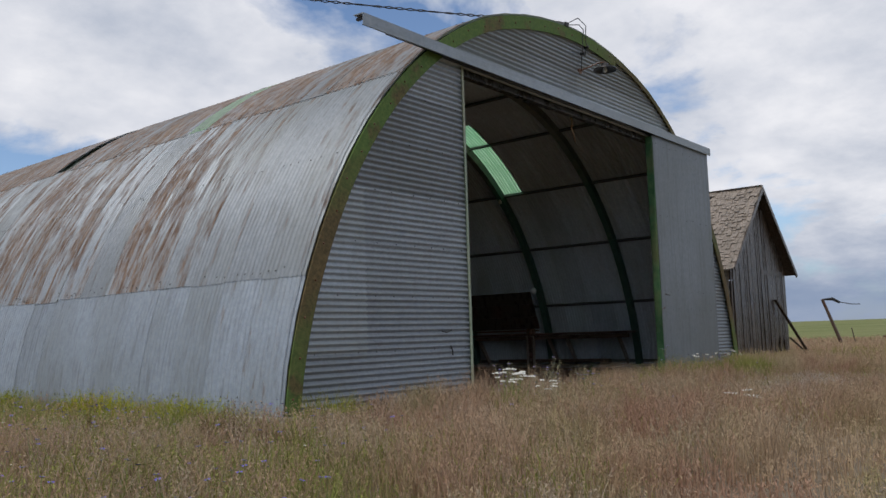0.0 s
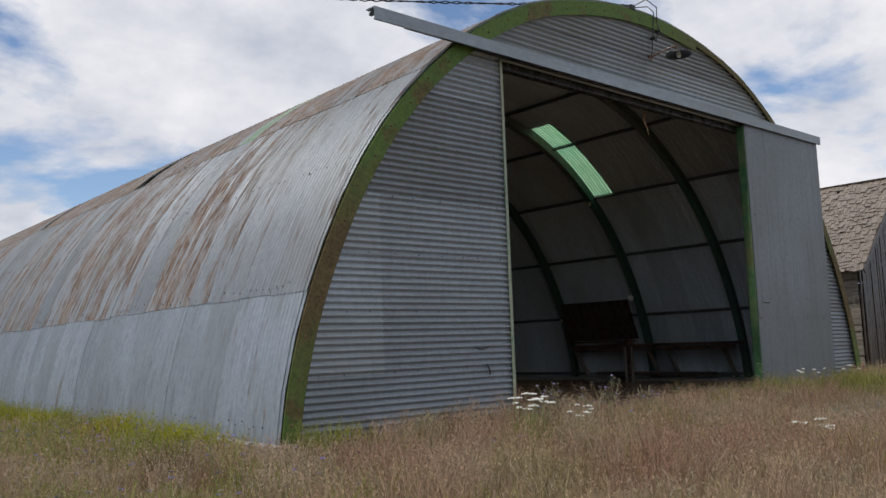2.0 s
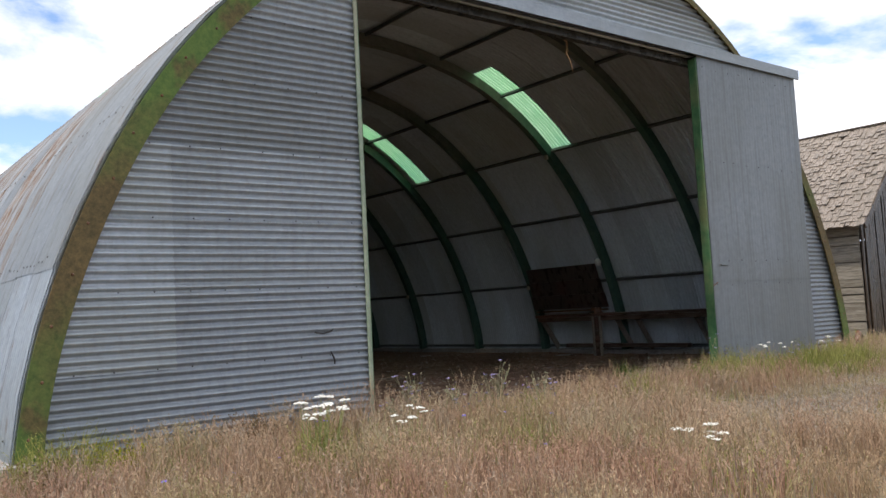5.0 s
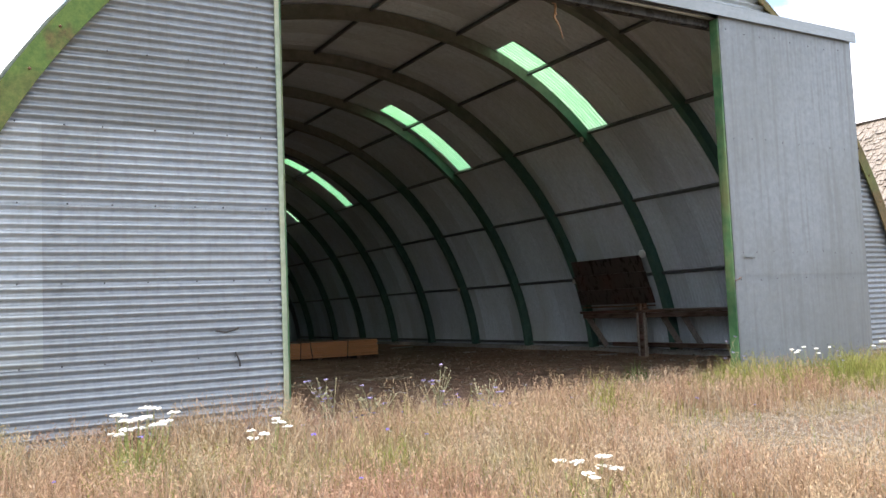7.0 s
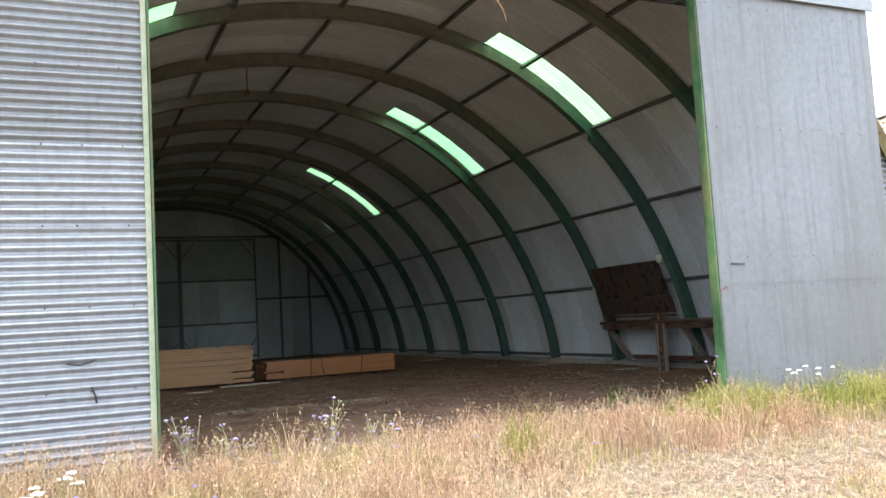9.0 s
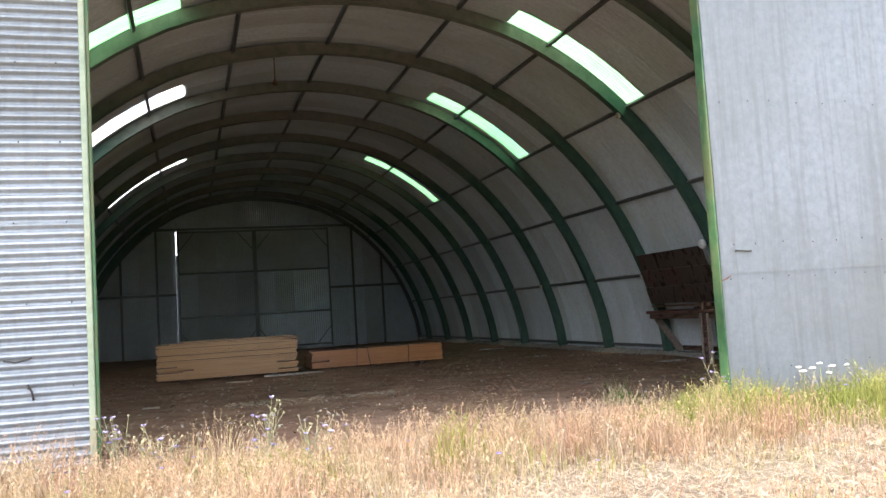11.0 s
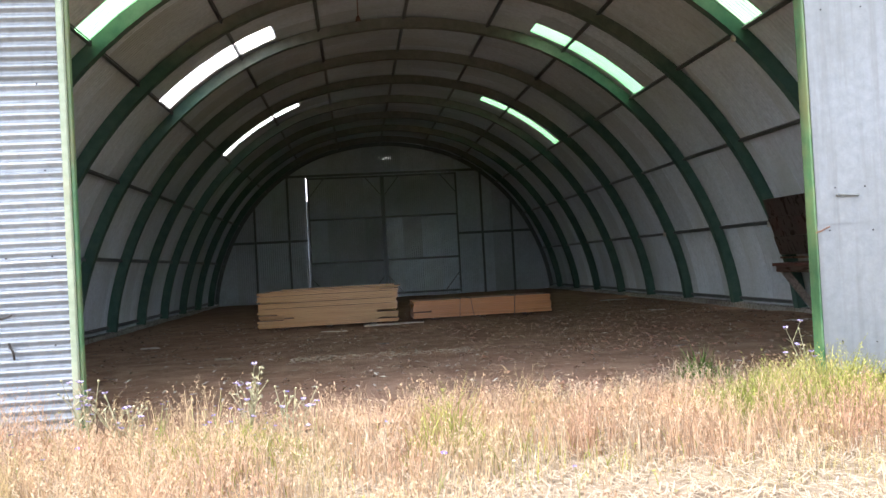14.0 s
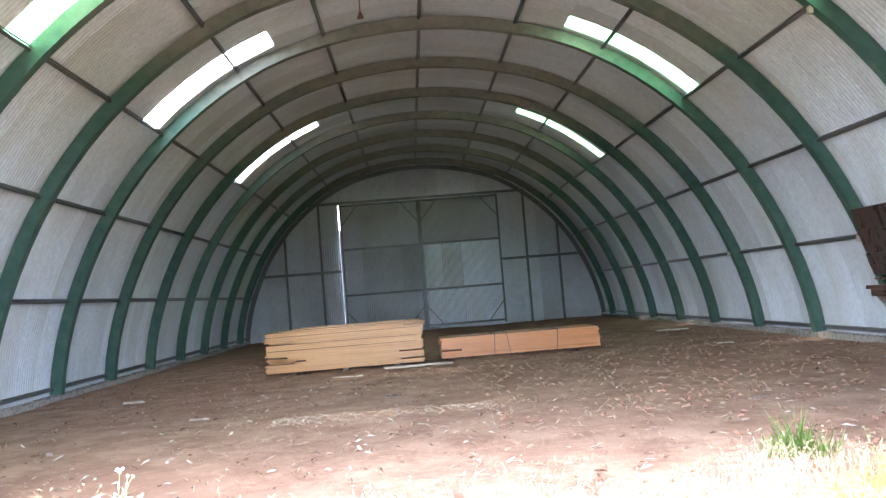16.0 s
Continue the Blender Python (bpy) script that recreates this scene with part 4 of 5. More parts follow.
bmesh.ops.create_icosphere(bm, subdivisions=1, radius=0.03, matrix=Matrix.Translation((0.265, 0.3, 4.26)))
bmesh.ops.create_icosphere(bm, subdivisions=1, radius=0.024, matrix=Matrix.Translation((0.275, 0.3, 4.12)))
tagged(new("hanging_rope", solid("hanging_rope", bm, M["rope"], True)), "frayed knotted rope hanging from the header", "rope")
bm = bmesh.new()
tube(bm, [(-0.85, 7.0, 5.38), (-0.85, 7.0, 4.95)], 0.01, 6)
bmesh.ops.create_cone(bm, segments=12, radius1=0.05, radius2=0.02, depth=0.08, cap_ends=True, matrix=Matrix.Translation((-0.85, 7.0, 4.92)))
tagged(new("pendant_socket", solid("pendant_socket", bm, M["rust"], True)), "rusty lamp socket hanging from a rib", "lamp")

# litter on the dirt
def scrap_mesh(w, d, h, seed):
    r = random.Random(seed)
    n = 7
    bm = bmesh.new()
    lo = [bm.verts.new((w * math.cos(k * 2 * math.pi / n) * r.uniform(0.6, 1), d * math.sin(k * 2 * math.pi / n) * r.uniform(0.6, 1), 0)) for k in range(n)]
    hi = [bm.verts.new((v.co.x * 0.94, v.co.y * 0.94, h * r.uniform(0.7, 1.3))) for v in lo]
    bm.faces.new(lo[::-1]), bm.faces.new(hi)
    for k in range(n):
        bm.faces.new((lo[k], lo[(k + 1) % n], hi[(k + 1) % n], hi[k]))
    return bm


# the pale piece at (5.05, 13.7) stands for a patch of light on the floor
for k, (x, y, w, d, mat_name, lab) in enumerate(((-1.55, 8.9, 0.28, 0.05, "scrap", "pale scrap of board on the dirt"), (-0.75, 5.9, 0.14, 0.08, "chip", "dark clod of dirt on the floor"),
        (5.05, 13.7, 0.4, 0.12, "scrap", "pale flat piece for the patch of sunlight by the wall"), (4.6, 9.4, 0.22, 0.1, "scrap", "flat pale scrap on the dirt"), (-4.4, 7.7, 0.2, 0.05, "scrap", "thin pale slat on the dirt"),
        (-3.9, 3.6, 0.12, 0.05, "chip", "dark wood chip on the dirt"), (2.6, 3.3, 0.13, 0.07, "chip", "dark clod of dirt on the floor"), (-2.9, 5.2, 0.18, 0.03, "straw", "broken straw on the dirt"),
        (5.4, 5.6, 0.35, 0.12, "concrete", "grey rubble beside the workbench"))):
    tagged(new("scrap", solid("scrap", scrap_mesh(w, d, 0.02, k), M[mat_name])), lab, "litter").location = (x, y, FLOOR - 0.002)


def litter(name, count, material, area, size, thin, seed, label):
    """Loose bits strewn flat, one object."""
    r = random.Random(seed)
    verts, faces = [], []
    for _ in range(count):
        x, y = r.uniform(area[0], area[1]), r.uniform(area[2], area[3])
        if noise.noise(Vector((x * 0.5, y * 0.7, seed))) < r.uniform(-0.5, 0.35):
            continue
        a, s, t = r.uniform(0, math.pi), r.uniform(0.3, 1) * size, r.uniform(0.4, 1) * thin
        c, n = math.cos(a), math.sin(a)
        z = FLOOR + 0.022 + r.uniform(-0.012, 0.01)
        tip = r.uniform(-0.02, 0.03)
        b = len(verts)
        for u, v, h in ((-s, -t, 0), (s, -t, tip), (s, t, tip), (-s, t, 0), (0, 0, thin * 0.7 + tip / 2)):
            verts.append((x + u * c - v * n, y + u * n + v * c, z + h))
        faces += [(b, b + 1, b + 4), (b + 1, b + 2, b + 4), (b + 2, b + 3, b + 4), (b + 3, b, b + 4)]
    tagged(new(name, mesh_from(name, verts, faces, [M[material]])), label, "litter", kind="stuff")


litter("straw_litter", 3000, "straw", (-5.6, 5.8, 0.2, 13), 0.06, 0.005, 3, "loose straw strewn on the dirt floor")
litter("bark_chips", 2600, "chip", (-5.6, 5.8, 0.0, 14), 0.045, 0.018, 5, "dark bark chips strewn on the dirt floor")
litter("red_chips", 1000, "red_chip", (0.2, 5.7, 0.3, 9.5), 0.048, 0.022, 11, "reddish bark and clods strewn on the dirt floor")
litter("straw_drift", 900, "straw", (-1.95, 0.32, 4.0, 4.55), 0.06, 0.006, 13, "drift of pale straw on the dirt floor")
litter("pale_chips", 520, "scrap", (-4.5, 5.8, 0.5, 14), 0.05, 0.014, 8, "pale wood chips strewn on the dirt floor")

# ---- on the front ----
lamp = thing("barn_lamp", "dark enamel dish lamp on a bracket over the door", "lamp", at=(0.27, -0.36, 4.93))
bm = bmesh.new()
lathe(bm, [(0.03, 0.10), (0.05, 0.09), (0.06, 0.05), (0.17, 0.01), (0.19, -0.02), (0.185, -0.024), (0.16, 0.0), (0.05, 0.035), (0.02, 0.035)], 20)
lamp_shade = part("shade", bm, M["dark_steel"], lamp, "dark dished shade", True)
bm = bmesh.new()
lathe(bm, [(0.0, -0.06), (0.025, -0.05), (0.034, -0.02), (0.025, 0.02), (0.014, 0.045)], 12)
part("bulb", bm, M["white_enamel"], lamp_shade, "clear bulb", True)
bm = bmesh.new()
tube(bm, [(-0.2, 0.355, 0.0), (-0.19, 0.2, 0.03), (-0.08, 0.05, 0.10), (0, 0, 0.11)], 0.012, 6)
lathe(bm, [(0.0, 0.0), (0.05, 0.0), (0.05, 0.02), (0.0, 0.02)], 10, Matrix.Translation((-0.2, 0.355, 0.0)) @ Matrix.Rotation(radians(90), 4, "X"))
part("bracket", bm, M["rust"], lamp)
for x, z in ((0.10, 5.22), (0.24, 5.36)):
    ins = thing("insulator", "small insulator on the gable", "insulator", "insulators", at=(x, -0.02, z))
    bm = bmesh.new()
    lathe(bm, [(0.0, 0.0), (0.02, 0.0), (0.03, 0.02), (0.02, 0.04), (0.03, 0.06), (0.015, 0.08), (0.0, 0.08)], 10, Matrix.Rotation(radians(90), 4, "X"))
    part("body", bm, M["dark_steel"], ins, smooth=True)


def sag(a, b, drop, n=24, wave=0.0, turns=0):
    a, b = Vector(a), Vector(b)
    out = []
    for i in range(n + 1):
        s = i / n
        p = a.lerp(b, s) - Vector((0, 0, drop * 4 * s * (1 - s)))
        p += wave * Vector((0, math.cos(turns * 2 * math.pi * s), math.sin(turns * 2 * math.pi * s)))
        out.append(p)
    return out


wire = thing("service_wire", "twisted black service cable to the gable top", "cable", at=(-0.35, -0.05, 5.59))
base = Vector((-0.35, -0.05, 5.59))
for ph in (0, 1):
    bm = bmesh.new()
    tube(bm, [p - base for p in sag((-0.35, -0.05, 5.61), (-19.0, 12.3, 7.3), 0.5, 140, 0.018 * (1 if ph else -1), 60)], 0.009, 5)
    part("strand", bm, M["cable"], wire)
for pts in ([(-0.35, -0.05, 5.59), (-0.1, -0.12, 5.74), (0.15, -0.12, 5.68), (0.22, -0.06, 5.5), (0.24, -0.06, 5.38)],
            [(-0.3, -0.05, 5.59), (-0.05, -0.1, 5.65), (0.1, -0.1, 5.6), (0.12, -0.06, 5.4), (0.10, -0.06, 5.24)],
            [(0.24, -0.06, 5.36), (0.2, -0.05, 5.2), (0.1, -0.05, 5.22), (0.08, -0.05, 5.05), (0.07, -0.04, 4.95)]):
    bm = bmesh.new()
    tube(bm, [Vector(p) - base for p in pts], 0.008, 5)
    part("tail", bm, M["cable"], wire)
bm = bmesh.new()
box(bm, -0.05, -0.02, -0.05, 0.05, 0.03, 0.03, bevel=0.008)
part("clamp", bm, M["dark_steel"], wire)

# ---- the old plank shed ----
SX0, SX1, SY0, SY1 = 9.97, 14.42, 1.44, 7.0
RIDGE_X, RIDGE_Z, EAVE_Z = 12.2, 4.66, 2.30
shed = thing("plank_shed", "old grey plank shed with a worn shingle roof", "shed", at=((SX0 + SX1) / 2, (SY0 + SY1) / 2, -0.13))
S0 = shed.location


def roof_z(x):
    return RIDGE_Z - 0.06 - abs(x - RIDGE_X) * (RIDGE_Z - EAVE_Z) / (RIDGE_X - 9.68)


rnd = random.Random(21)
x = SX0
while x < SX1 - 0.05:
    w = min(rnd.uniform(0.10, 0.19), SX1 - x)
    gap = rnd.choice((0.006, 0.012, 0.025, 0.04))
    bm = bmesh.new()
    top = min(roof_z(x), roof_z(x + w)) - 0.02
    z0 = rnd.uniform(-0.16, 0.02) if rnd.random() < 0.8 else rnd.uniform(0.2, 0.5)
    yy = SY0 - rnd.uniform(0.0, 0.02)
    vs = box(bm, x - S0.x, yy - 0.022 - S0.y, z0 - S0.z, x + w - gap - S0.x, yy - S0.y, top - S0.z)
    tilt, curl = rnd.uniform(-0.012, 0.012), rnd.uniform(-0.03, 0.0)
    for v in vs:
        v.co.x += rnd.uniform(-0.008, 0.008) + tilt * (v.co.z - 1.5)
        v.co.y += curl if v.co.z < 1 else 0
    part("board", bm, M["old_plank_shaded"], shed)
    x += w
for z, xa, xb in ((2.32, SX0, SX1), (0.3, SX0, SX1)):
    bm = bmesh.new()
    box(bm, xa - S0.x, SY0 + 0.004 - S0.y, z - S0.z, xb - S0.x, SY0 + 0.08 - S0.y, z + 0.1 - S0.z)
    part("rail", bm, M["old_plank_shaded"], shed)
bm = bmesh.new()
box(bm, 12.3 - S0.x, SY0 - 0.06 - S0.y, 2.2 - S0.z, 14.0 - S0.x, SY0 - 0.045 - S0.y, 2.33 - S0.z)
part("batten", bm, M["old_plank_shaded"], shed)
z = -0.1
while z < EAVE_Z - 0.05:
    h = rnd.uniform(0.16, 0.21)
    for y0, y1 in ((SY0 + 0.03, SY0 + 2.6), (SY0 + 2.62, SY1)):
        bm = bmesh.new()
        k = rnd.uniform(-0.02, 0.02)
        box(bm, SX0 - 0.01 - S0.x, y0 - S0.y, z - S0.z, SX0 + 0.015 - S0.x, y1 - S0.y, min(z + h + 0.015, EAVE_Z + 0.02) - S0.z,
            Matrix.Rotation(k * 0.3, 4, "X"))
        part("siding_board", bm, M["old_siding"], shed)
    z += h
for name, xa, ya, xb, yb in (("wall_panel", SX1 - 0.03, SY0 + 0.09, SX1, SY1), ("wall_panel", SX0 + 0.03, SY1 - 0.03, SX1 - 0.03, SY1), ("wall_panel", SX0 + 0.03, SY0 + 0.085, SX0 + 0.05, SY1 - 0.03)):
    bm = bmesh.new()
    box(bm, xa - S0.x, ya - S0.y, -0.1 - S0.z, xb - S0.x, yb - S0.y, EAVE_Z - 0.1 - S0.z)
    part(name, bm, M["old_plank_shaded"], shed)
# near-black sheets added in the gables to stand for the dark inside
for a in (SY0 + 0.1, SY1 - 0.05):
    bm = bmesh.new()
    tri = [bm.verts.new((xx - S0.x, a - S0.y, zz - S0.z)) for xx, zz in ((SX0 + 0.03, EAVE_Z - 0.1), (SX1 - 0.03, EAVE_Z - 0.1), (RIDGE_X, RIDGE_Z - 0.16))]
    tri2 = [bm.verts.new(v.co + Vector((0, 0.02, 0))) for v in tri]
    bm.faces.new(tri), bm.faces.new(tri2[::-1])
    for k in range(3):
        bm.faces.new((tri[k], tri[(k + 1) % 3], tri2[(k + 1) % 3], tri2[k]))
    part("gable_lining", bm, M["dark_void"], shed, "dark sheet for the shade inside the shed")
ROOF_Y0, ROOF_Y1 = SY0 - 0.24, SY1 + 0.25
for side, xe in ((-1, 9.68), (1, 14.72)):
    bm = bmesh.new()
    d = Vector((xe - RIDGE_X, 0, EAVE_Z - RIDGE_Z))
    nrm = Vector((-d.z * side * -1, 0, abs(d.x))).normalized() if side > 0 else Vector((d.z, 0, abs(d.x))).normalized()
    pts = [Vector((RIDGE_X, ROOF_Y0, RIDGE_Z)), Vector((RIDGE_X, ROOF_Y1, RIDGE_Z)), Vector((xe, ROOF_Y1, EAVE_Z)), Vector((xe, ROOF_Y0, EAVE_Z))]
    up = [bm.verts.new(p - S0) for p in pts]
    dn = [bm.verts.new(p - S0 - Vector((0, 0, 0.05))) for p in pts]
    bm.faces.new(up), bm.faces.new(dn[::-1])
    for k in range(4):
        bm.faces.new((up[k], up[(k + 1) % 4], dn[(k + 1) % 4], dn[k]))
    part("roof_deck", bm, M["old_plank_shaded"], shed)
# shingles on the slope towards the hangar, the near ones single
slope = Vector((9.68 - RIDGE_X, 0, EAVE_Z - RIDGE_Z))
run = slope.length
down = slope.normalized()
nrm = Vector((down.z, 0, -down.x)).normalized()
if nrm.z < 0:
    nrm = -nrm
basis = Matrix((down, Vector((0, 1, 0)), nrm)).transposed().to_4x4()
shingle_meshes = []
for k in range(6):
    bm = bmesh.new()
    w = 0.075 + 0.013 * k
    vs = box(bm, 0, 0, 0, 0.26, w, 0.016)
    for v in vs:
        if v.co.x > 0.1:
            v.co.z += 0.012
            v.co.x += rnd.uniform(-0.02, 0.015)
    shingle_meshes.append((w, solid("shingle", bm, M["shingle"])))
rest_v, rest_f, made = [], [], 0
rowsn = int(run / 0.115)
for r in range(rowsn):
    y = ROOF_Y0 + rnd.uniform(-0.05, 0.0)
    while y < ROOF_Y1 - 0.05:
        w, me = shingle_meshes[rnd.randrange(6)]
        if rnd.random() > 0.03:
            at = Vector((RIDGE_X, y, RIDGE_Z)) + down * (r * 0.115 + rnd.uniform(-0.022, 0.022)) + nrm * (0.006 + 0.02 * rnd.random())
            m = Matrix.Translation(at - S0) @ basis @ Matrix.Rotation(rnd.uniform(-0.08, 0.08), 4, "Z") @ Matrix.Rotation(rnd.uniform(-0.10, 0.05), 4, "Y")
            if y < ROOF_Y0 + 2.0 and made < 300:
                piece("shingle", me, shed, m)
                made += 1
            else:
                b = len(rest_v)
                rest_v += [m @ v.co for v in me.vertices]
                rest_f += [tuple(b + i for i in p.vertices) for p in me.polygons]
        y += w + rnd.uniform(0.002, 0.012)
rest = new("shingle_field", mesh_from("shingle_field", rest_v, rest_f, [M["shingle"]]))
rest.parent = shed
tagged(rest, kind="stuff")
bm = bmesh.new()
bar(bm, Vector((RIDGE_X, ROOF_Y0 - 0.03, RIDGE_Z + 0.03)) - S0, Vector((RIDGE_X, ROOF_Y1, RIDGE_Z + 0.03)) - S0, 0.16, 0.03)
part("ridge_board", bm, M["old_plank_shaded"], shed)
for a, b in (((9.63, 2.27), (RIDGE_X, RIDGE_Z)), ((RIDGE_X, RIDGE_Z), (14.77, 2.27))):
    bm = bmesh.new()
    bar(bm, Vector((a[0], ROOF_Y0 - 0.03, a[1] - 0.05)) - S0, Vector((b[0], ROOF_Y0 - 0.03, b[1] - 0.05)) - S0, 0.035, 0.12)
    part("barge_board", bm, M["old_plank_shaded"], shed)
for k, (a, b, w) in enumerate((((13.2, 1.36, 1.5), (14.5, 0.9, -0.12), 0.09), ((14.1, 1.3, 0.4), (14.6, 0.95, -0.12), 0.06))):
    bm = bmesh.new()
    bar(bm, (0, 0, 0), Vector(a) - Vector(b), w, 0.04, 0.006)
    tagged(new("leaning_plank", solid("leaning_plank", bm, M["old_plank_shaded"])), "weathered plank leaning on the shed gable", "plank", "leaning planks").location = b
bm = bmesh.new()
tube(bm, [(0, 0, -0.02), (0.05, 0, 0.2), (0.18, 0.05, 0.28), (0.3, 0.05, 0.2)], [0.05, 0.06, 0.05, 0.03], 7)
tube(bm, [(0.1, 0.05, 0.24), (0.2, -0.1, 0.05), (0.45, -0.12, 0.1)], 0.025, 6)
tagged(new("scrap_iron", solid("scrap_iron", bm, M["rust"], True)), "rusty scrap iron in the grass by the shed", "scrap iron").location = (7.7, 0.6, -0.12)

# things far out in the field
mast = thing("leaning_post", "dark leaning post with a bent arm in the field", "post", at=(25.2, 2.9, -0.16))
bm = bmesh.new()
tube(bm, [(0.25, -0.2, 0.0), (-0.35, 0.3, 1.95)], [0.075, 0.06], 8)
part("pole", bm, M["bench_wood"], mast)
bm = bmesh.new()
tube(bm, [(-0.35, 0.3, 1.93), (0.0, 0.0, 1.95), (0.25, -0.2, 1.8)], [0.03, 0.07, 0.05], 7)
tube(bm, [(0.2, -0.15, 1.83), (0.7, -0.55, 1.72), (1.0, -0.8, 1.71)], 0.018, 5)
part("arm", bm, M["dark_steel"], mast)
bm = bmesh.new()
tube(bm, [(0.75, -0.6, 0.0), (0.6, -0.5, 0.75)], 0.022, 6)
part("stake", bm, M["bench_wood"], mast)
drill = thing("farm_implement", "dark old farm implement resting in the field", "farm implement", at=(30.5, 0.6, -0.16))
bm = bmesh.new()
box(bm, -0.6, -1.4, 0.25, 0.3, 1.2, 0.6, bevel=0.03)
part("hopper", bm, M["dark_steel"], drill)
for k in range(2):
    bm = bmesh.new()
    lathe(bm, [(0.30, -0.03), (0.36, -0.03), (0.36, 0.03), (0.30, 0.03), (0.30, -0.03)], 18, Matrix.Translation((-0.2, -1.1 + 2.4 * k, 0.36)) @ Matrix.Rotation(radians(90), 4, "X"))
    wheel = part("wheel", bm, M["rust"], drill)
    bm = bmesh.new()
    for q in range(6):
        a = q * math.pi / 3
        tube(bm, [(-0.2, -1.1 + 2.4 * k, 0.36), (-0.2 + 0.31 * math.cos(a), -1.1 + 2.4 * k, 0.36 + 0.31 * math.sin(a))], 0.012, 5)
    part("spokes", bm, M["rust"], wheel)
bm = bmesh.new()
tube(bm, [(-0.7, 0.0, 0.4), (-1.6, 0.8, 0.2), (-2.0, 1.2, 0.35)], 0.04, 6)
tube(bm, [(-1.2, 0.4, 0.3), (-1.5, 1.2, 0.1)], 0.03, 6)
part("drawbar", bm, M["rust"], drill)

# ---- plants ----
def outside(x, y):
    return not (-6.35 < x < 6.35 and (0.05 if abs(x) > 2.9 else 1.7) < y < 24.8) and not (9.6 < x < 14.5 and 1.4 < y < 7.2)


def blades(name, label, material, area, per_m2, tall, wide, heads, seed, keep=None, tuft=0):
    """A field of single bent blades, some with drooping seed heads."""
    r = np.random.RandomState(seed)
    n = int((area[1] - area[0]) * (area[3] - area[2]) * per_m2)
    xs, ys = r.uniform(area[0], area[1], n), r.uniform(area[2], area[3], n)
    verts, faces = [], []
    us = r.uniform(0, 1, (n, 10))
    if tuft:
        cx, cy = xs[: max(1, n // tuft)], ys[: max(1, n // tuft)]
        pick = r.randint(0, len(cx), n)
        rad = r.normal(0, 0.07, (n, 2))
        xs, ys = cx[pick] + rad[:, 0], cy[pick] + rad[:, 1]
    for x, y, u in zip(xs.tolist(), ys.tolist(), us.tolist()):
        if not outside(x, y):
            continue
        k = 1.0 if keep is None else keep(x, y)
        if u[0] > k:
            continue
        clump = 0.8 + 0.5 * noise.noise(Vector((x * 1.0, y * 1.0, seed))) + 0.3 * noise.noise(Vector((x * 3.5, y * 3.5, seed)))
        h = tall * (0.45 + 0.6 * u[1]) * clump * (0.3 + 0.7 * k)
        a, lean = u[2] * 6.283, h * (0.12 + 0.42 * u[3])
        c, s = math.cos(a), math.sin(a)
        b = u[4] * 6.283
        wx, wy = wide * math.cos(b), wide * math.sin(b)
        z = ground_z(x, y) - 0.01
        i = len(verts)
        mx, my, mz = x + c * lean * 0.3, y + s * lean * 0.3, z + h * 0.6
        tx, ty, tz = x + c * lean, y + s * lean, z + h
        verts += [(x - wx, y - wy, z), (x + wx, y + wy, z), (mx + wx * 0.7, my + wy * 0.7, mz), (mx - wx * 0.7, my - wy * 0.7, mz), (tx, ty, tz)]
        faces += [(i, i + 1, i + 2, i + 3), (i + 3, i + 2, i + 4)]
        if u[5] < heads:
            size = wide / 0.0034
            for q in range(5):
                f = 0.62 + 0.1 * q
                px, py, pz = mx + (tx - mx) * f, my + (ty - my) * f, mz + (tz - mz) * f
                e = a + (u[6 + q % 3] - 0.5) * 4.0 + q
                out = 0.013 + 0.011 * u[9 - q]
                dx, dy, dz = out * math.cos(e) * size, out * math.sin(e) * size, -0.030 + 0.045 * u[5 + q]
                sx, sy = -math.sin(e) * 0.0032 * size, math.cos(e) * 0.0032 * size
                j = len(verts)
                verts += [(px, py, pz), (px + dx * 0.55 + sx, py + dy * 0.55 + sy, pz + dz * 0.5), (px + dx, py + dy, pz + dz), (px + dx * 0.55 - sx, py + dy * 0.55 - sy, pz + dz * 0.5 - 0.004)]
                faces.append((j, j + 1, j + 2, j + 3))
    tagged(new(name, mesh_from(name, verts, faces, [M[material]])), label, "grass", kind="stuff")


def green_door(x, y):
    d = min(math.hypot((x - 2.1) / 1.1, (y + 0.55) / 0.85), math.hypot((x - 3.6) / 1.5, (y + 0.9) / 0.8), math.hypot((x + 5.9) / 0.5, (y + 0.4) / 0.4),
            math.hypot((x + 1.7) / 0.6, (y + 0.9) / 0.5) + 0.35, math.hypot((x + 0.6) / 0.5, (y + 1.2) / 0.5) + 0.4, math.hypot((x + 4.6) / 0.5, (y + 1.65) / 0.4) + 0.2)
    return step(1.15, 0.35, d)


def keep_front(x, y):
    """Thin on the trodden strip before the door and at the footing's corner, thick elsewhere."""
    k = 1.0 - 0.75 * green_door(x, y)
    k *= 1 - 0.9 * step(1.4, 0.5, abs(y + 2.6 + 0.5 * noise.noise(Vector((x * 0.7, y * 0.7, 0))))) * step(-2.4, -0.4, x) * step(5.2, 3.6, x)
    k *= 1 - 0.6 * step(1.3, 0.4, math.hypot(x + 6.4, y + 0.3))
    if y > -0.3 and OPEN_L < x < OPEN_R:
        k *= 0.5
    return k


blades("dry_grass", "dry pinkish-tan cheat grass with drooping seed heads", "dry_grass", (-10.5, 6.5, -4.6, 0.12), 560, 0.34, 0.0030, 0.6, 1, keep_front)
blades("dry_grass", "bunches of taller dry cheat grass", "dry_grass", (-10.5, 6.5, -4.6, 0.05), 330, 0.47, 0.0030, 0.85, 21, keep_front, 34)
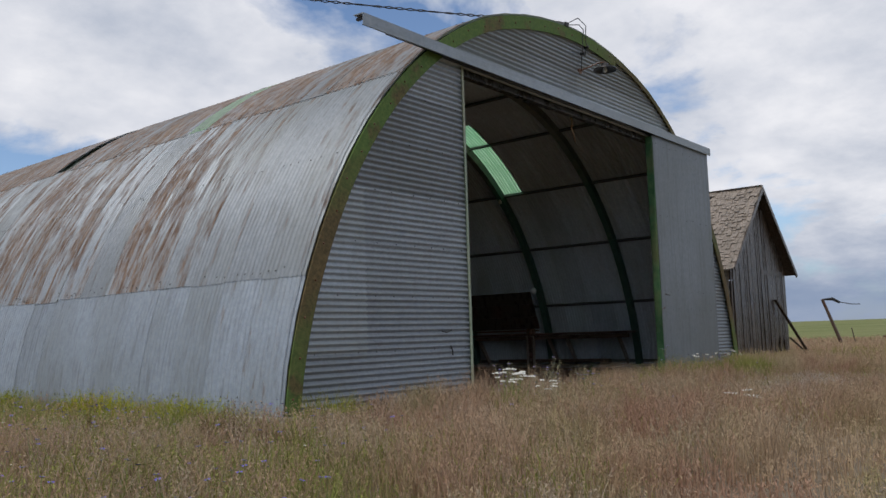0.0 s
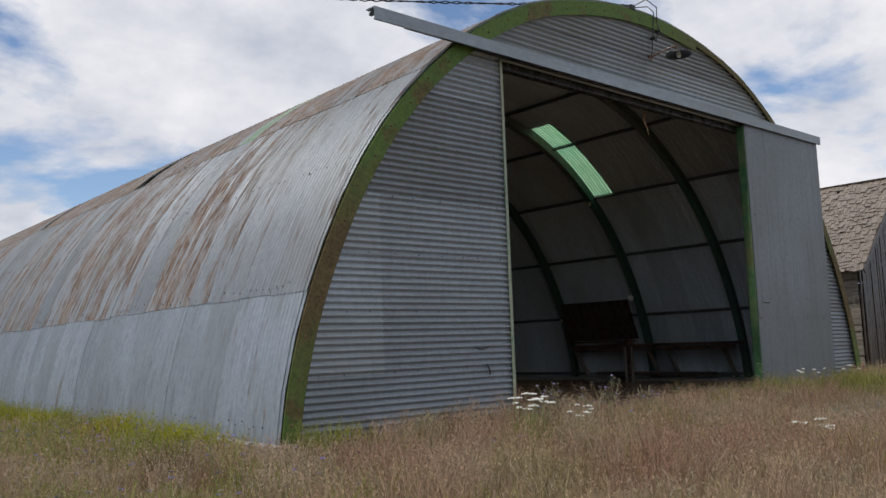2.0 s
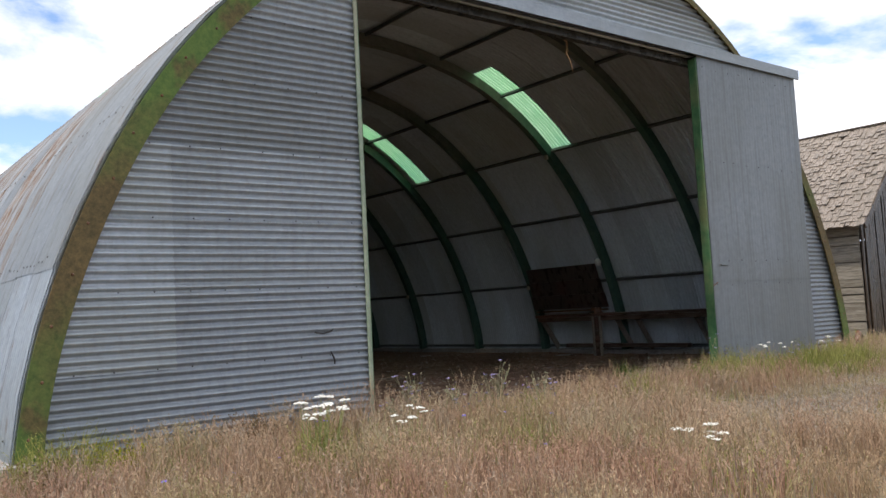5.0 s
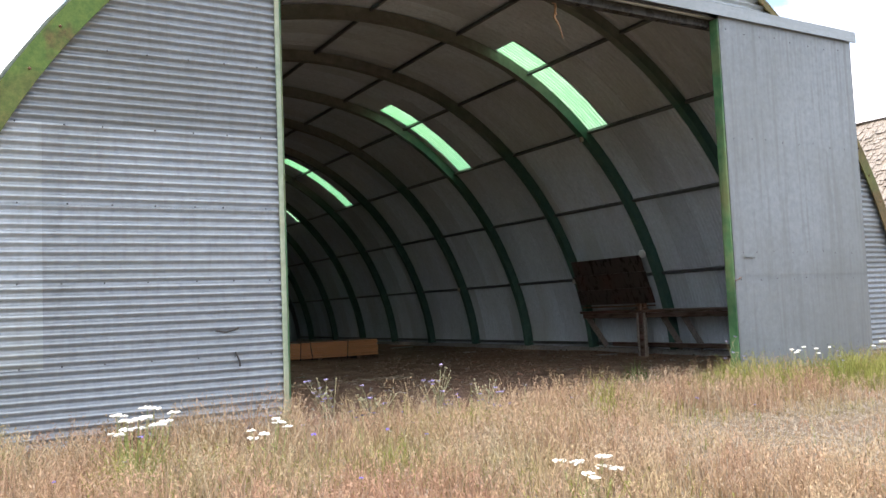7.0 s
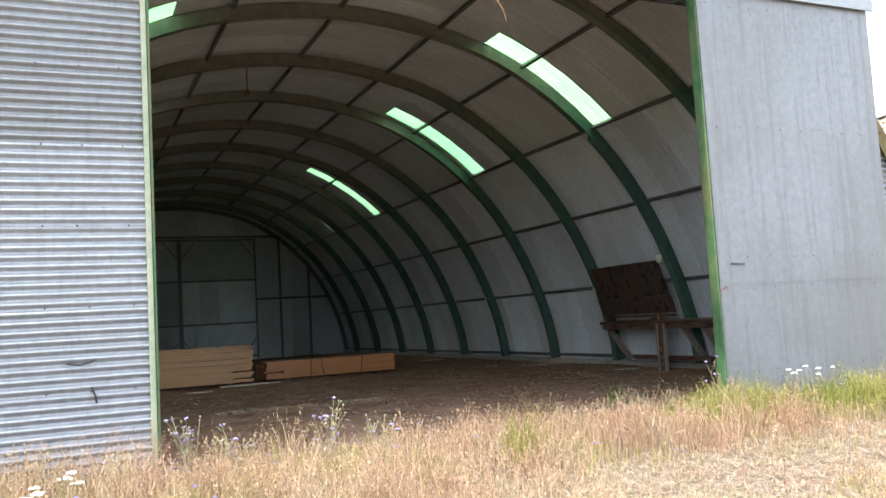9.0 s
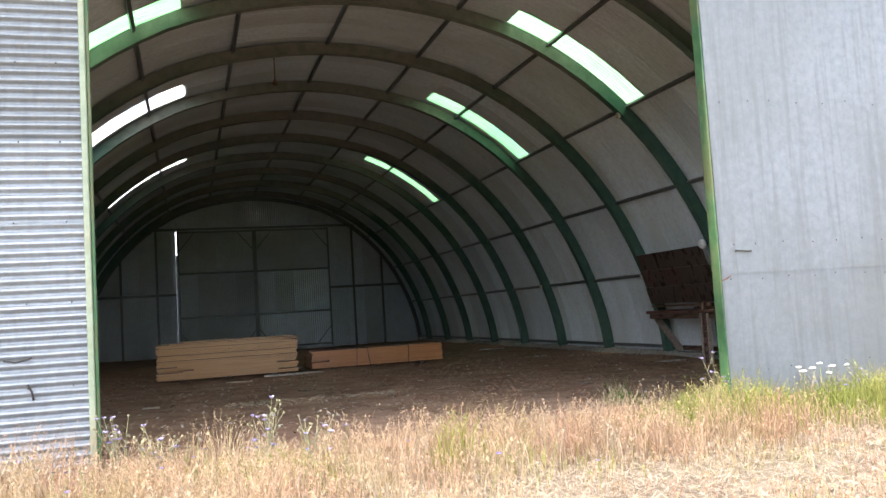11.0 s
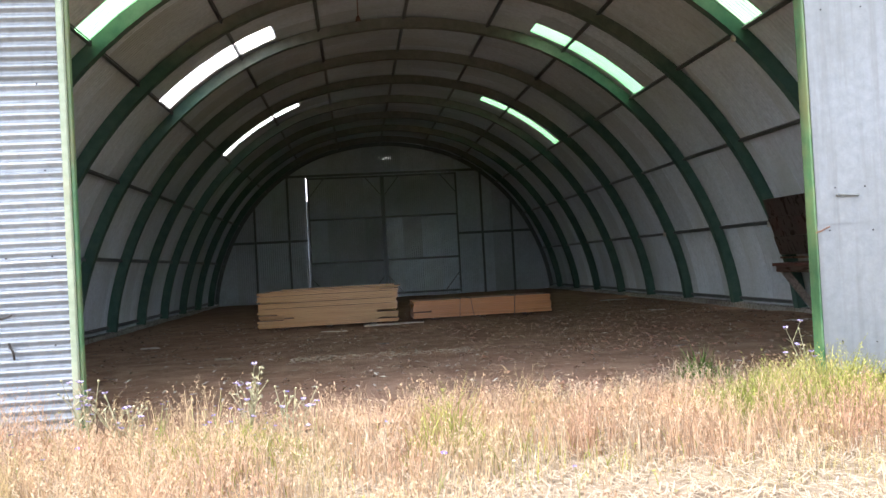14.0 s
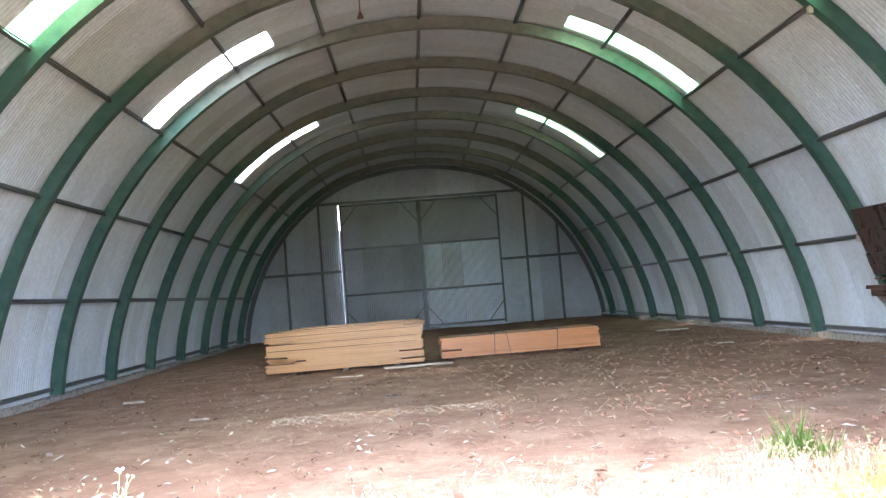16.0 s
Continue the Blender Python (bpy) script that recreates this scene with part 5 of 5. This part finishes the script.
blades("pale_grass", "bleached straw-pale grass bunches", "pale_grass", (-10.5, 6.5, -4.6, 0.05), 120, 0.42, 0.0032, 0.9, 22, keep_front, 26)
blades("stubble", "low trodden stubble before the door", "dry_grass", (-2.6, 5.4, -4.4, -0.9), 420, 0.13, 0.0026, 0.4, 51, lambda x, y: 0.35 + 0.65 * step(-0.3, 0.3, noise.noise(Vector((x * 1.6, y * 1.6, 9)))))
blades("dry_grass", "dry tan grass in the yard", "dry_grass", (-14, 6.5, -9.5, -4.6), 380, 0.27, 0.0042, 0.6, 2)
blades("dry_grass", "dry tan grass in the yard", "dry_grass", (-14, -10.5, -4.6, 0.12), 500, 0.30, 0.004, 0.7, 12)
blades("dry_grass", "dry tan grass beside the hangar", "dry_grass", (-14, -6.3, 0.12, 12), 330, 0.30, 0.0045, 0.6, 3)
blades("dry_grass", "dry tan grass in the open yard", "dry_grass", (6.5, 26, -10, 9), 170, 0.26, 0.007, 0.4, 4)


def beyond(x, y):
    return 1.0 if not (-14 < x < 26 and -10 < y < 12) and math.hypot(x, y) < 45 else 0.0


blades("field_grass", "sparse dry grass over the wide yard", "dry_grass", (-40, 42, -32, 40), 22, 0.30, 0.014, 0.3, 41, beyond)


def flat_straw():
    """Trodden straw lying on the ground before the door."""
    r = random.Random(77)
    verts, faces = [], []
    for _ in range(22000):
        x, y = r.uniform(-2.0, 6.0), r.uniform(-5.5, -0.6)
        a, ln, w = r.uniform(0, math.pi), r.uniform(0.04, 0.16), r.uniform(0.002, 0.004)
        c, n = math.cos(a), math.sin(a)
        z, tip = ground_z(x, y) + r.uniform(0.012, 0.035), r.uniform(-0.01, 0.03)
        b = len(verts)
        verts += [(x - n * w, y + c * w, z), (x + n * w, y - c * w, z), (x + c * ln + n * w, y + n * ln - c * w, z + tip), (x + c * ln - n * w, y + n * ln + c * w, z + tip)]
        faces.append((b, b + 1, b + 2, b + 3))
    tagged(new("flat_straw", mesh_from("flat_straw", verts, faces, [M["straw"]])), "pale trodden straw lying before the door", "straw", kind="stuff")


flat_straw()


def green_side(x, y):
    if y < 0:
        return (0.55 + 0.45 * step(-0.3, 0.25, noise.noise(Vector((x * 0.6, y * 0.6, 2))))) * step(-6.6, -7.6, x)
    return max(step(7.6, 6.6, -x), 0.8 * step(-0.25, 0.25, noise.noise(Vector((x * 0.6, y * 0.5, 2)))))


blades("green_grass", "green weedy grass along the hangar side", "green_grass", (-12.5, -6.3, -4.2, 11), 430, 0.42, 0.0042, 0.25, 5, green_side)
blades("green_grass", "green blades among the dry grass", "green_grass", (-9.5, 6.0, -4.4, 0.1), 230, 0.36, 0.0036, 0.2, 15, lambda x, y: keep_front(x, y) * (0.25 + 0.75 * step(-0.05, 0.35, noise.noise(Vector((x * 0.8, y * 0.8, 7))))))
blades("weed_band", "yellow-green weeds against the footing", "weed_leaf", (-7.3, -6.3, 0.3, 10), 950, 0.40, 0.005, 0.6, 16, lambda x, y: step(-0.45, 0.1, noise.noise(Vector((x * 0.6, y * 0.6, 3)))) * step(7.3, 6.7, -x))
blades("green_grass", "fresh green grass by the doorway", "green_grass", (-6.5, 5.5, -2.4, 0.6), 1250, 0.50, 0.0038, 0.25, 6, green_door)
blades("tall_weeds", "tall dry weeds in the doorway", "dry_grass", (-3.1, 2.3, -0.7, 0.1), 90, 0.62, 0.0035, 1.0, 7, lambda x, y: 0.5 + 0.5 * noise.noise(Vector((x * 2, y * 2, 1))))
blades("far_green_grass", "green grass round the shed", "green_grass", (7, 16, -3.5, 2), 90, 0.36, 0.007, 0.2, 8, lambda x, y: step(-0.1, 0.4, noise.noise(Vector((x * 0.5, y * 0.5, 4)))))


blades("weed_band", "yellow-green weeds at the hangar's corner", "weed_leaf", (-7.25, -6.33, -0.1, 1.5), 800, 0.36, 0.005, 0.6, 53, lambda x, y: step(7.3, 6.7, -x) * step(-0.5, 0.2, noise.noise(Vector((x * 1.3, y * 1.3, 3)))))
blades("weed_band", "yellow-green weeds at the foot of the front", "weed_leaf", (-5.9, -5.1, -0.65, -0.06), 700, 0.32, 0.0045, 0.6, 54, lambda x, y: step(1.0, 0.5, math.hypot((x + 5.5) / 0.4, (y + 0.3) / 0.3)))
def foot_band(x, y):
    return step(0.85, 0.1, abs(y + 0.32) / 0.42) * step(-0.35, 0.15, noise.noise(Vector((x * 1.2, y * 1.2, 6))))


blades("brown_weeds", "dark brown withered weeds along the foot of the front", "brown_weed", (-5.2, -3.0, -0.75, -0.04), 900, 0.36, 0.004, 0.9, 55, foot_band, 20)
blades("brown_weeds", "brown withered bunches by the hangar's corner", "brown_weed", (-8.2, -6.2, -1.4, 0.6), 420, 0.42, 0.004, 0.9, 56, lambda x, y: step(-0.1, 0.3, noise.noise(Vector((x * 1.5, y * 1.5, 8)))) * step(0.4, 0.8, math.hypot(x + 6.2, y + 0.2)), 40)
blades("leafy_weeds", "low dark green leafy weeds in the doorway", "dark_leaf", (1.3, 2.5, 0.5, 1.5), 1900, 0.50, 0.0065, 0.0, 52, lambda x, y: step(1.0, 0.3, math.hypot((x - 1.9) / 0.42, (y - 0.98) / 0.34)))
blades("pale_grass", "bleached grass creeping in at the doorway", "pale_grass", (0.2, 3.0, -0.1, 0.9), 420, 0.30, 0.003, 0.8, 57, lambda x, y: step(0.8, 0.1, y - 0.25 * (x - 1.0) + 0.3 * noise.noise(Vector((x * 2, y * 2, 3)))))
blades("dry_grass", "feathery pale bunches by the hangar's corner", "pale_grass", (-8.8, -4.2, -2.8, -0.4), 190, 0.40, 0.003, 1.0, 58, keep_front, 30)


def knapweed(at, stems, height, seed, blue_share=0.25):
    """A branching roadside weed: wiry stems with narrow leaves, buds and ragged blue heads."""
    r = random.Random(seed)
    plant = thing("knapweed", "wiry grey-green branching weed with violet-blue flower heads", "weed", "weeds in the doorway", at=at)
    for k in range(stems):
        a, out, h = r.uniform(0, 6.28), r.uniform(0.04, 0.2), height * r.uniform(0.65, 1.05)
        c, s = math.cos(a), math.sin(a)
        bm = bmesh.new()
        tube(bm, [(c * 0.02, s * 0.02, 0), (c * out * 0.5, s * out * 0.5, h * 0.55), (c * out, s * out, h)], [0.0045, 0.0035, 0.002], 4)
        tips = [Vector((c * out, s * out, h))]
        for q in range(3):
            f, b = r.uniform(0.35, 0.8), r.uniform(0, 6.28)
            p = Vector((c * out * f, s * out * f, h * f))
            e = p + Vector((math.cos(b) * 0.07, math.sin(b) * 0.07, h * r.uniform(0.15, 0.3)))
            tube(bm, [p, e], [0.003, 0.0015], 4)
            tips.append(e)
        for q in range(9):
            f, b = r.uniform(0.05, 0.9), r.uniform(0, 6.28)
            p = Vector((c * out * f, s * out * f, h * f))
            e, w = Vector((math.cos(b), math.sin(b), 0.6)) * r.uniform(0.04, 0.09), Vector((-math.sin(b), math.cos(b), 0)) * 0.005
            bm.faces.new([bm.verts.new(v) for v in (p, p + e * 0.5 + w, p + e, p + e * 0.5 - w)])
        stalk = part("stem", bm, M["wiry_stem"], plant)
        for tip in tips:
            bm = bmesh.new()
            bmesh.ops.create_icosphere(bm, subdivisions=1, radius=0.009, matrix=Matrix.Translation(tip))
            part("bud", bm, M["wiry_stem"], stalk)
            if r.random() < blue_share:
                bm = bmesh.new()
                for q in range(8):
                    b = q * 0.785 + r.uniform(-0.2, 0.2)
                    e, w = Vector((math.cos(b), math.sin(b), r.uniform(0.3, 0.9))) * 0.023, Vector((-math.sin(b), math.cos(b), 0)) * 0.01
                    bm.faces.new([bm.verts.new(v) for v in (tip, tip + e * 0.7 + w, tip + e, tip + e * 0.7 - w)])
                part("flower_head", bm, M["petal_lilac"], stalk)


for k, (x, y, n, h) in enumerate(((-2.85, -0.45, 6, 0.56), (-2.55, -0.7, 5, 0.46), (-1.85, -0.4, 7, 0.52), (-1.55, -0.75, 5, 0.42), (-3.3, -0.75, 4, 0.36), (2.2, -0.3, 4, 0.55), (3.35, -0.7, 5, 0.42))):
    knapweed((x, y, ground_z(x, y) - 0.01), n, h, 60 + k)


def yarrow(at, heads, spread, height, seed, big=1.0):
    r = random.Random(seed)
    plant = thing("yarrow", "white flat-topped yarrow in the dry grass", "flower", "white yarrow", at=at)
    for k in range(heads):
        a, d = r.uniform(0, 6.28), spread * math.sqrt(r.random())
        x, y, h = d * math.cos(a), d * math.sin(a), height * r.uniform(0.8, 1.08)
        bm = bmesh.new()
        tube(bm, [(x * 0.4, y * 0.4, 0), (x * 0.8, y * 0.8, h * 0.6), (x, y, h)], [0.004, 0.003, 0.002], 4)
        for q in range(3):
            b = r.uniform(0, 6.28)
            z = h * r.uniform(0.1, 0.6)
            p = Vector((x * 0.7, y * 0.7, z))
            e = Vector((math.cos(b), math.sin(b), 0.5)) * 0.06
            w = Vector((-math.sin(b), math.cos(b), 0)) * 0.006
            f = [bm.verts.new(v) for v in (p, p + e * 0.5 + w, p + e, p + e * 0.5 - w)]
            bm.faces.new(f)
        stalk = part("stem", bm, M["stem"], plant)
        bm = bmesh.new()
        rr = r.uniform(0.032, 0.056) * big
        for q in range(16):
            b, g = r.uniform(0, 6.28), rr * math.sqrt(r.random())
            bmesh.ops.create_icosphere(bm, subdivisions=1, radius=r.uniform(0.007, 0.012),
                                       matrix=Matrix.Translation((x + g * math.cos(b), y + g * math.sin(b), h - g * 0.2 + r.uniform(-0.004, 0.004))) @ Matrix.Diagonal((1, 1, 0.6, 1)))
        part("flower_head", bm, M["petal_white"], stalk)


for k, (x, y, n, sp, h) in enumerate(((-4.6, -1.65, 17, 0.26, 0.50), (-3.75, -1.55, 6, 0.18, 0.36), (-2.55, -3.27, 9, 0.2, 0.24), (3.1, -0.55, 7, 0.25, 0.42), (4.3, -0.6, 4, 0.2, 0.4))):
    yarrow((x, y, ground_z(x, y)), n, sp, h, k, 0.55 if x > 2 else 0.85)


def small_flower(name, label, material, petals, rr, height, seed):
    r = random.Random(seed)
    plant = thing(name, label, "flower", name + " flowers")
    bm = bmesh.new()
    tube(bm, [(0, 0, 0), (0.02, 0.01, height * 0.6), (0.03, 0.0, height)], [0.004, 0.003, 0.002], 4)
    tube(bm, [(0.015, 0.008, height * 0.4), (0.06, 0.03, height * 0.75)], [0.003, 0.002], 4)
    part("stem", bm, M["stem"], plant)
    bm = bmesh.new()
    for q in range(petals):
        b = q * 6.283 / petals
        e, w = Vector((math.cos(b), math.sin(b), 0.35)) * rr, Vector((-math.sin(b), math.cos(b), 0)) * rr * 0.38
        c = Vector((0.03, 0, height))
        bm.faces.new([bm.verts.new(v) for v in (c, c + e * 0.7 + w, c + e, c + e * 0.7 - w)])
    part("petals", bm, M[material], plant)
    bm = bmesh.new()
    bmesh.ops.create_icosphere(bm, subdivisions=1, radius=rr * 0.35, matrix=Matrix.Translation((0.03, 0, height + 0.004)))
    part("centre", bm, M["stem"], plant)
    return plant


rnd = random.Random(31)
blue = small_flower("cornflower", "violet-blue cornflower among dry grass", "petal_blue", 9, 0.024, 0.52, 1)
daisy = small_flower("daisy", "small white daisy among dry grass", "petal_white", 10, 0.024, 0.46, 2)
spots = []
for _ in range(210):
    spots.append((rnd.uniform(-10.4, -6.8), rnd.uniform(-3.2, 1.8)))
for _ in range(55):
    spots.append((rnd.gauss(-9.25, 0.35), rnd.gauss(-3.3, 0.4)))
for _ in range(90):
    spots.append((rnd.gauss(-7.55, 0.4), rnd.gauss(1.2, 1.0)))
for _ in range(14):
    spots.append((rnd.gauss(-9.0, 0.3), rnd.gauss(-5.1, 0.25)))
for _ in range(48):
    spots.append((rnd.gauss(-2.2, 0.6), rnd.gauss(-0.9, 0.5)))
for _ in range(16):
    spots.append((rnd.gauss(3.4, 0.8), rnd.gauss(-0.9, 0.4)))
for _ in range(20):
    spots.append((rnd.uniform(-7, 0), rnd.uniform(-3, -1)))
first = {0: True, 1: True}
for k, (x, y) in enumerate(spots):
    if not outside(x, y) or y > 0.05 and x > -6.4:
        continue
    kind = 0 if k % 4 else 1
    m = pose(x, y, ground_z(x, y) - 0.01, rnd.uniform(-14, 14), rnd.uniform(-14, 14), rnd.uniform(0, 360)) @ Matrix.Scale(rnd.uniform(0.5, 0.85) if -4 < x < 1.5 and y > -1.6 and rnd.random() < 0.8 else rnd.uniform(0.4, 0.6) if y < -4.3 else rnd.uniform(0.62, 0.88) if x < -6.6 and y > -0.5 else rnd.uniform(0.55, 0.9), 4)
    src = (blue, daisy)[kind]
    if first[kind]:
        src.matrix_basis, first[kind] = m, False
    else:
        ob = copy_thing(src, m)
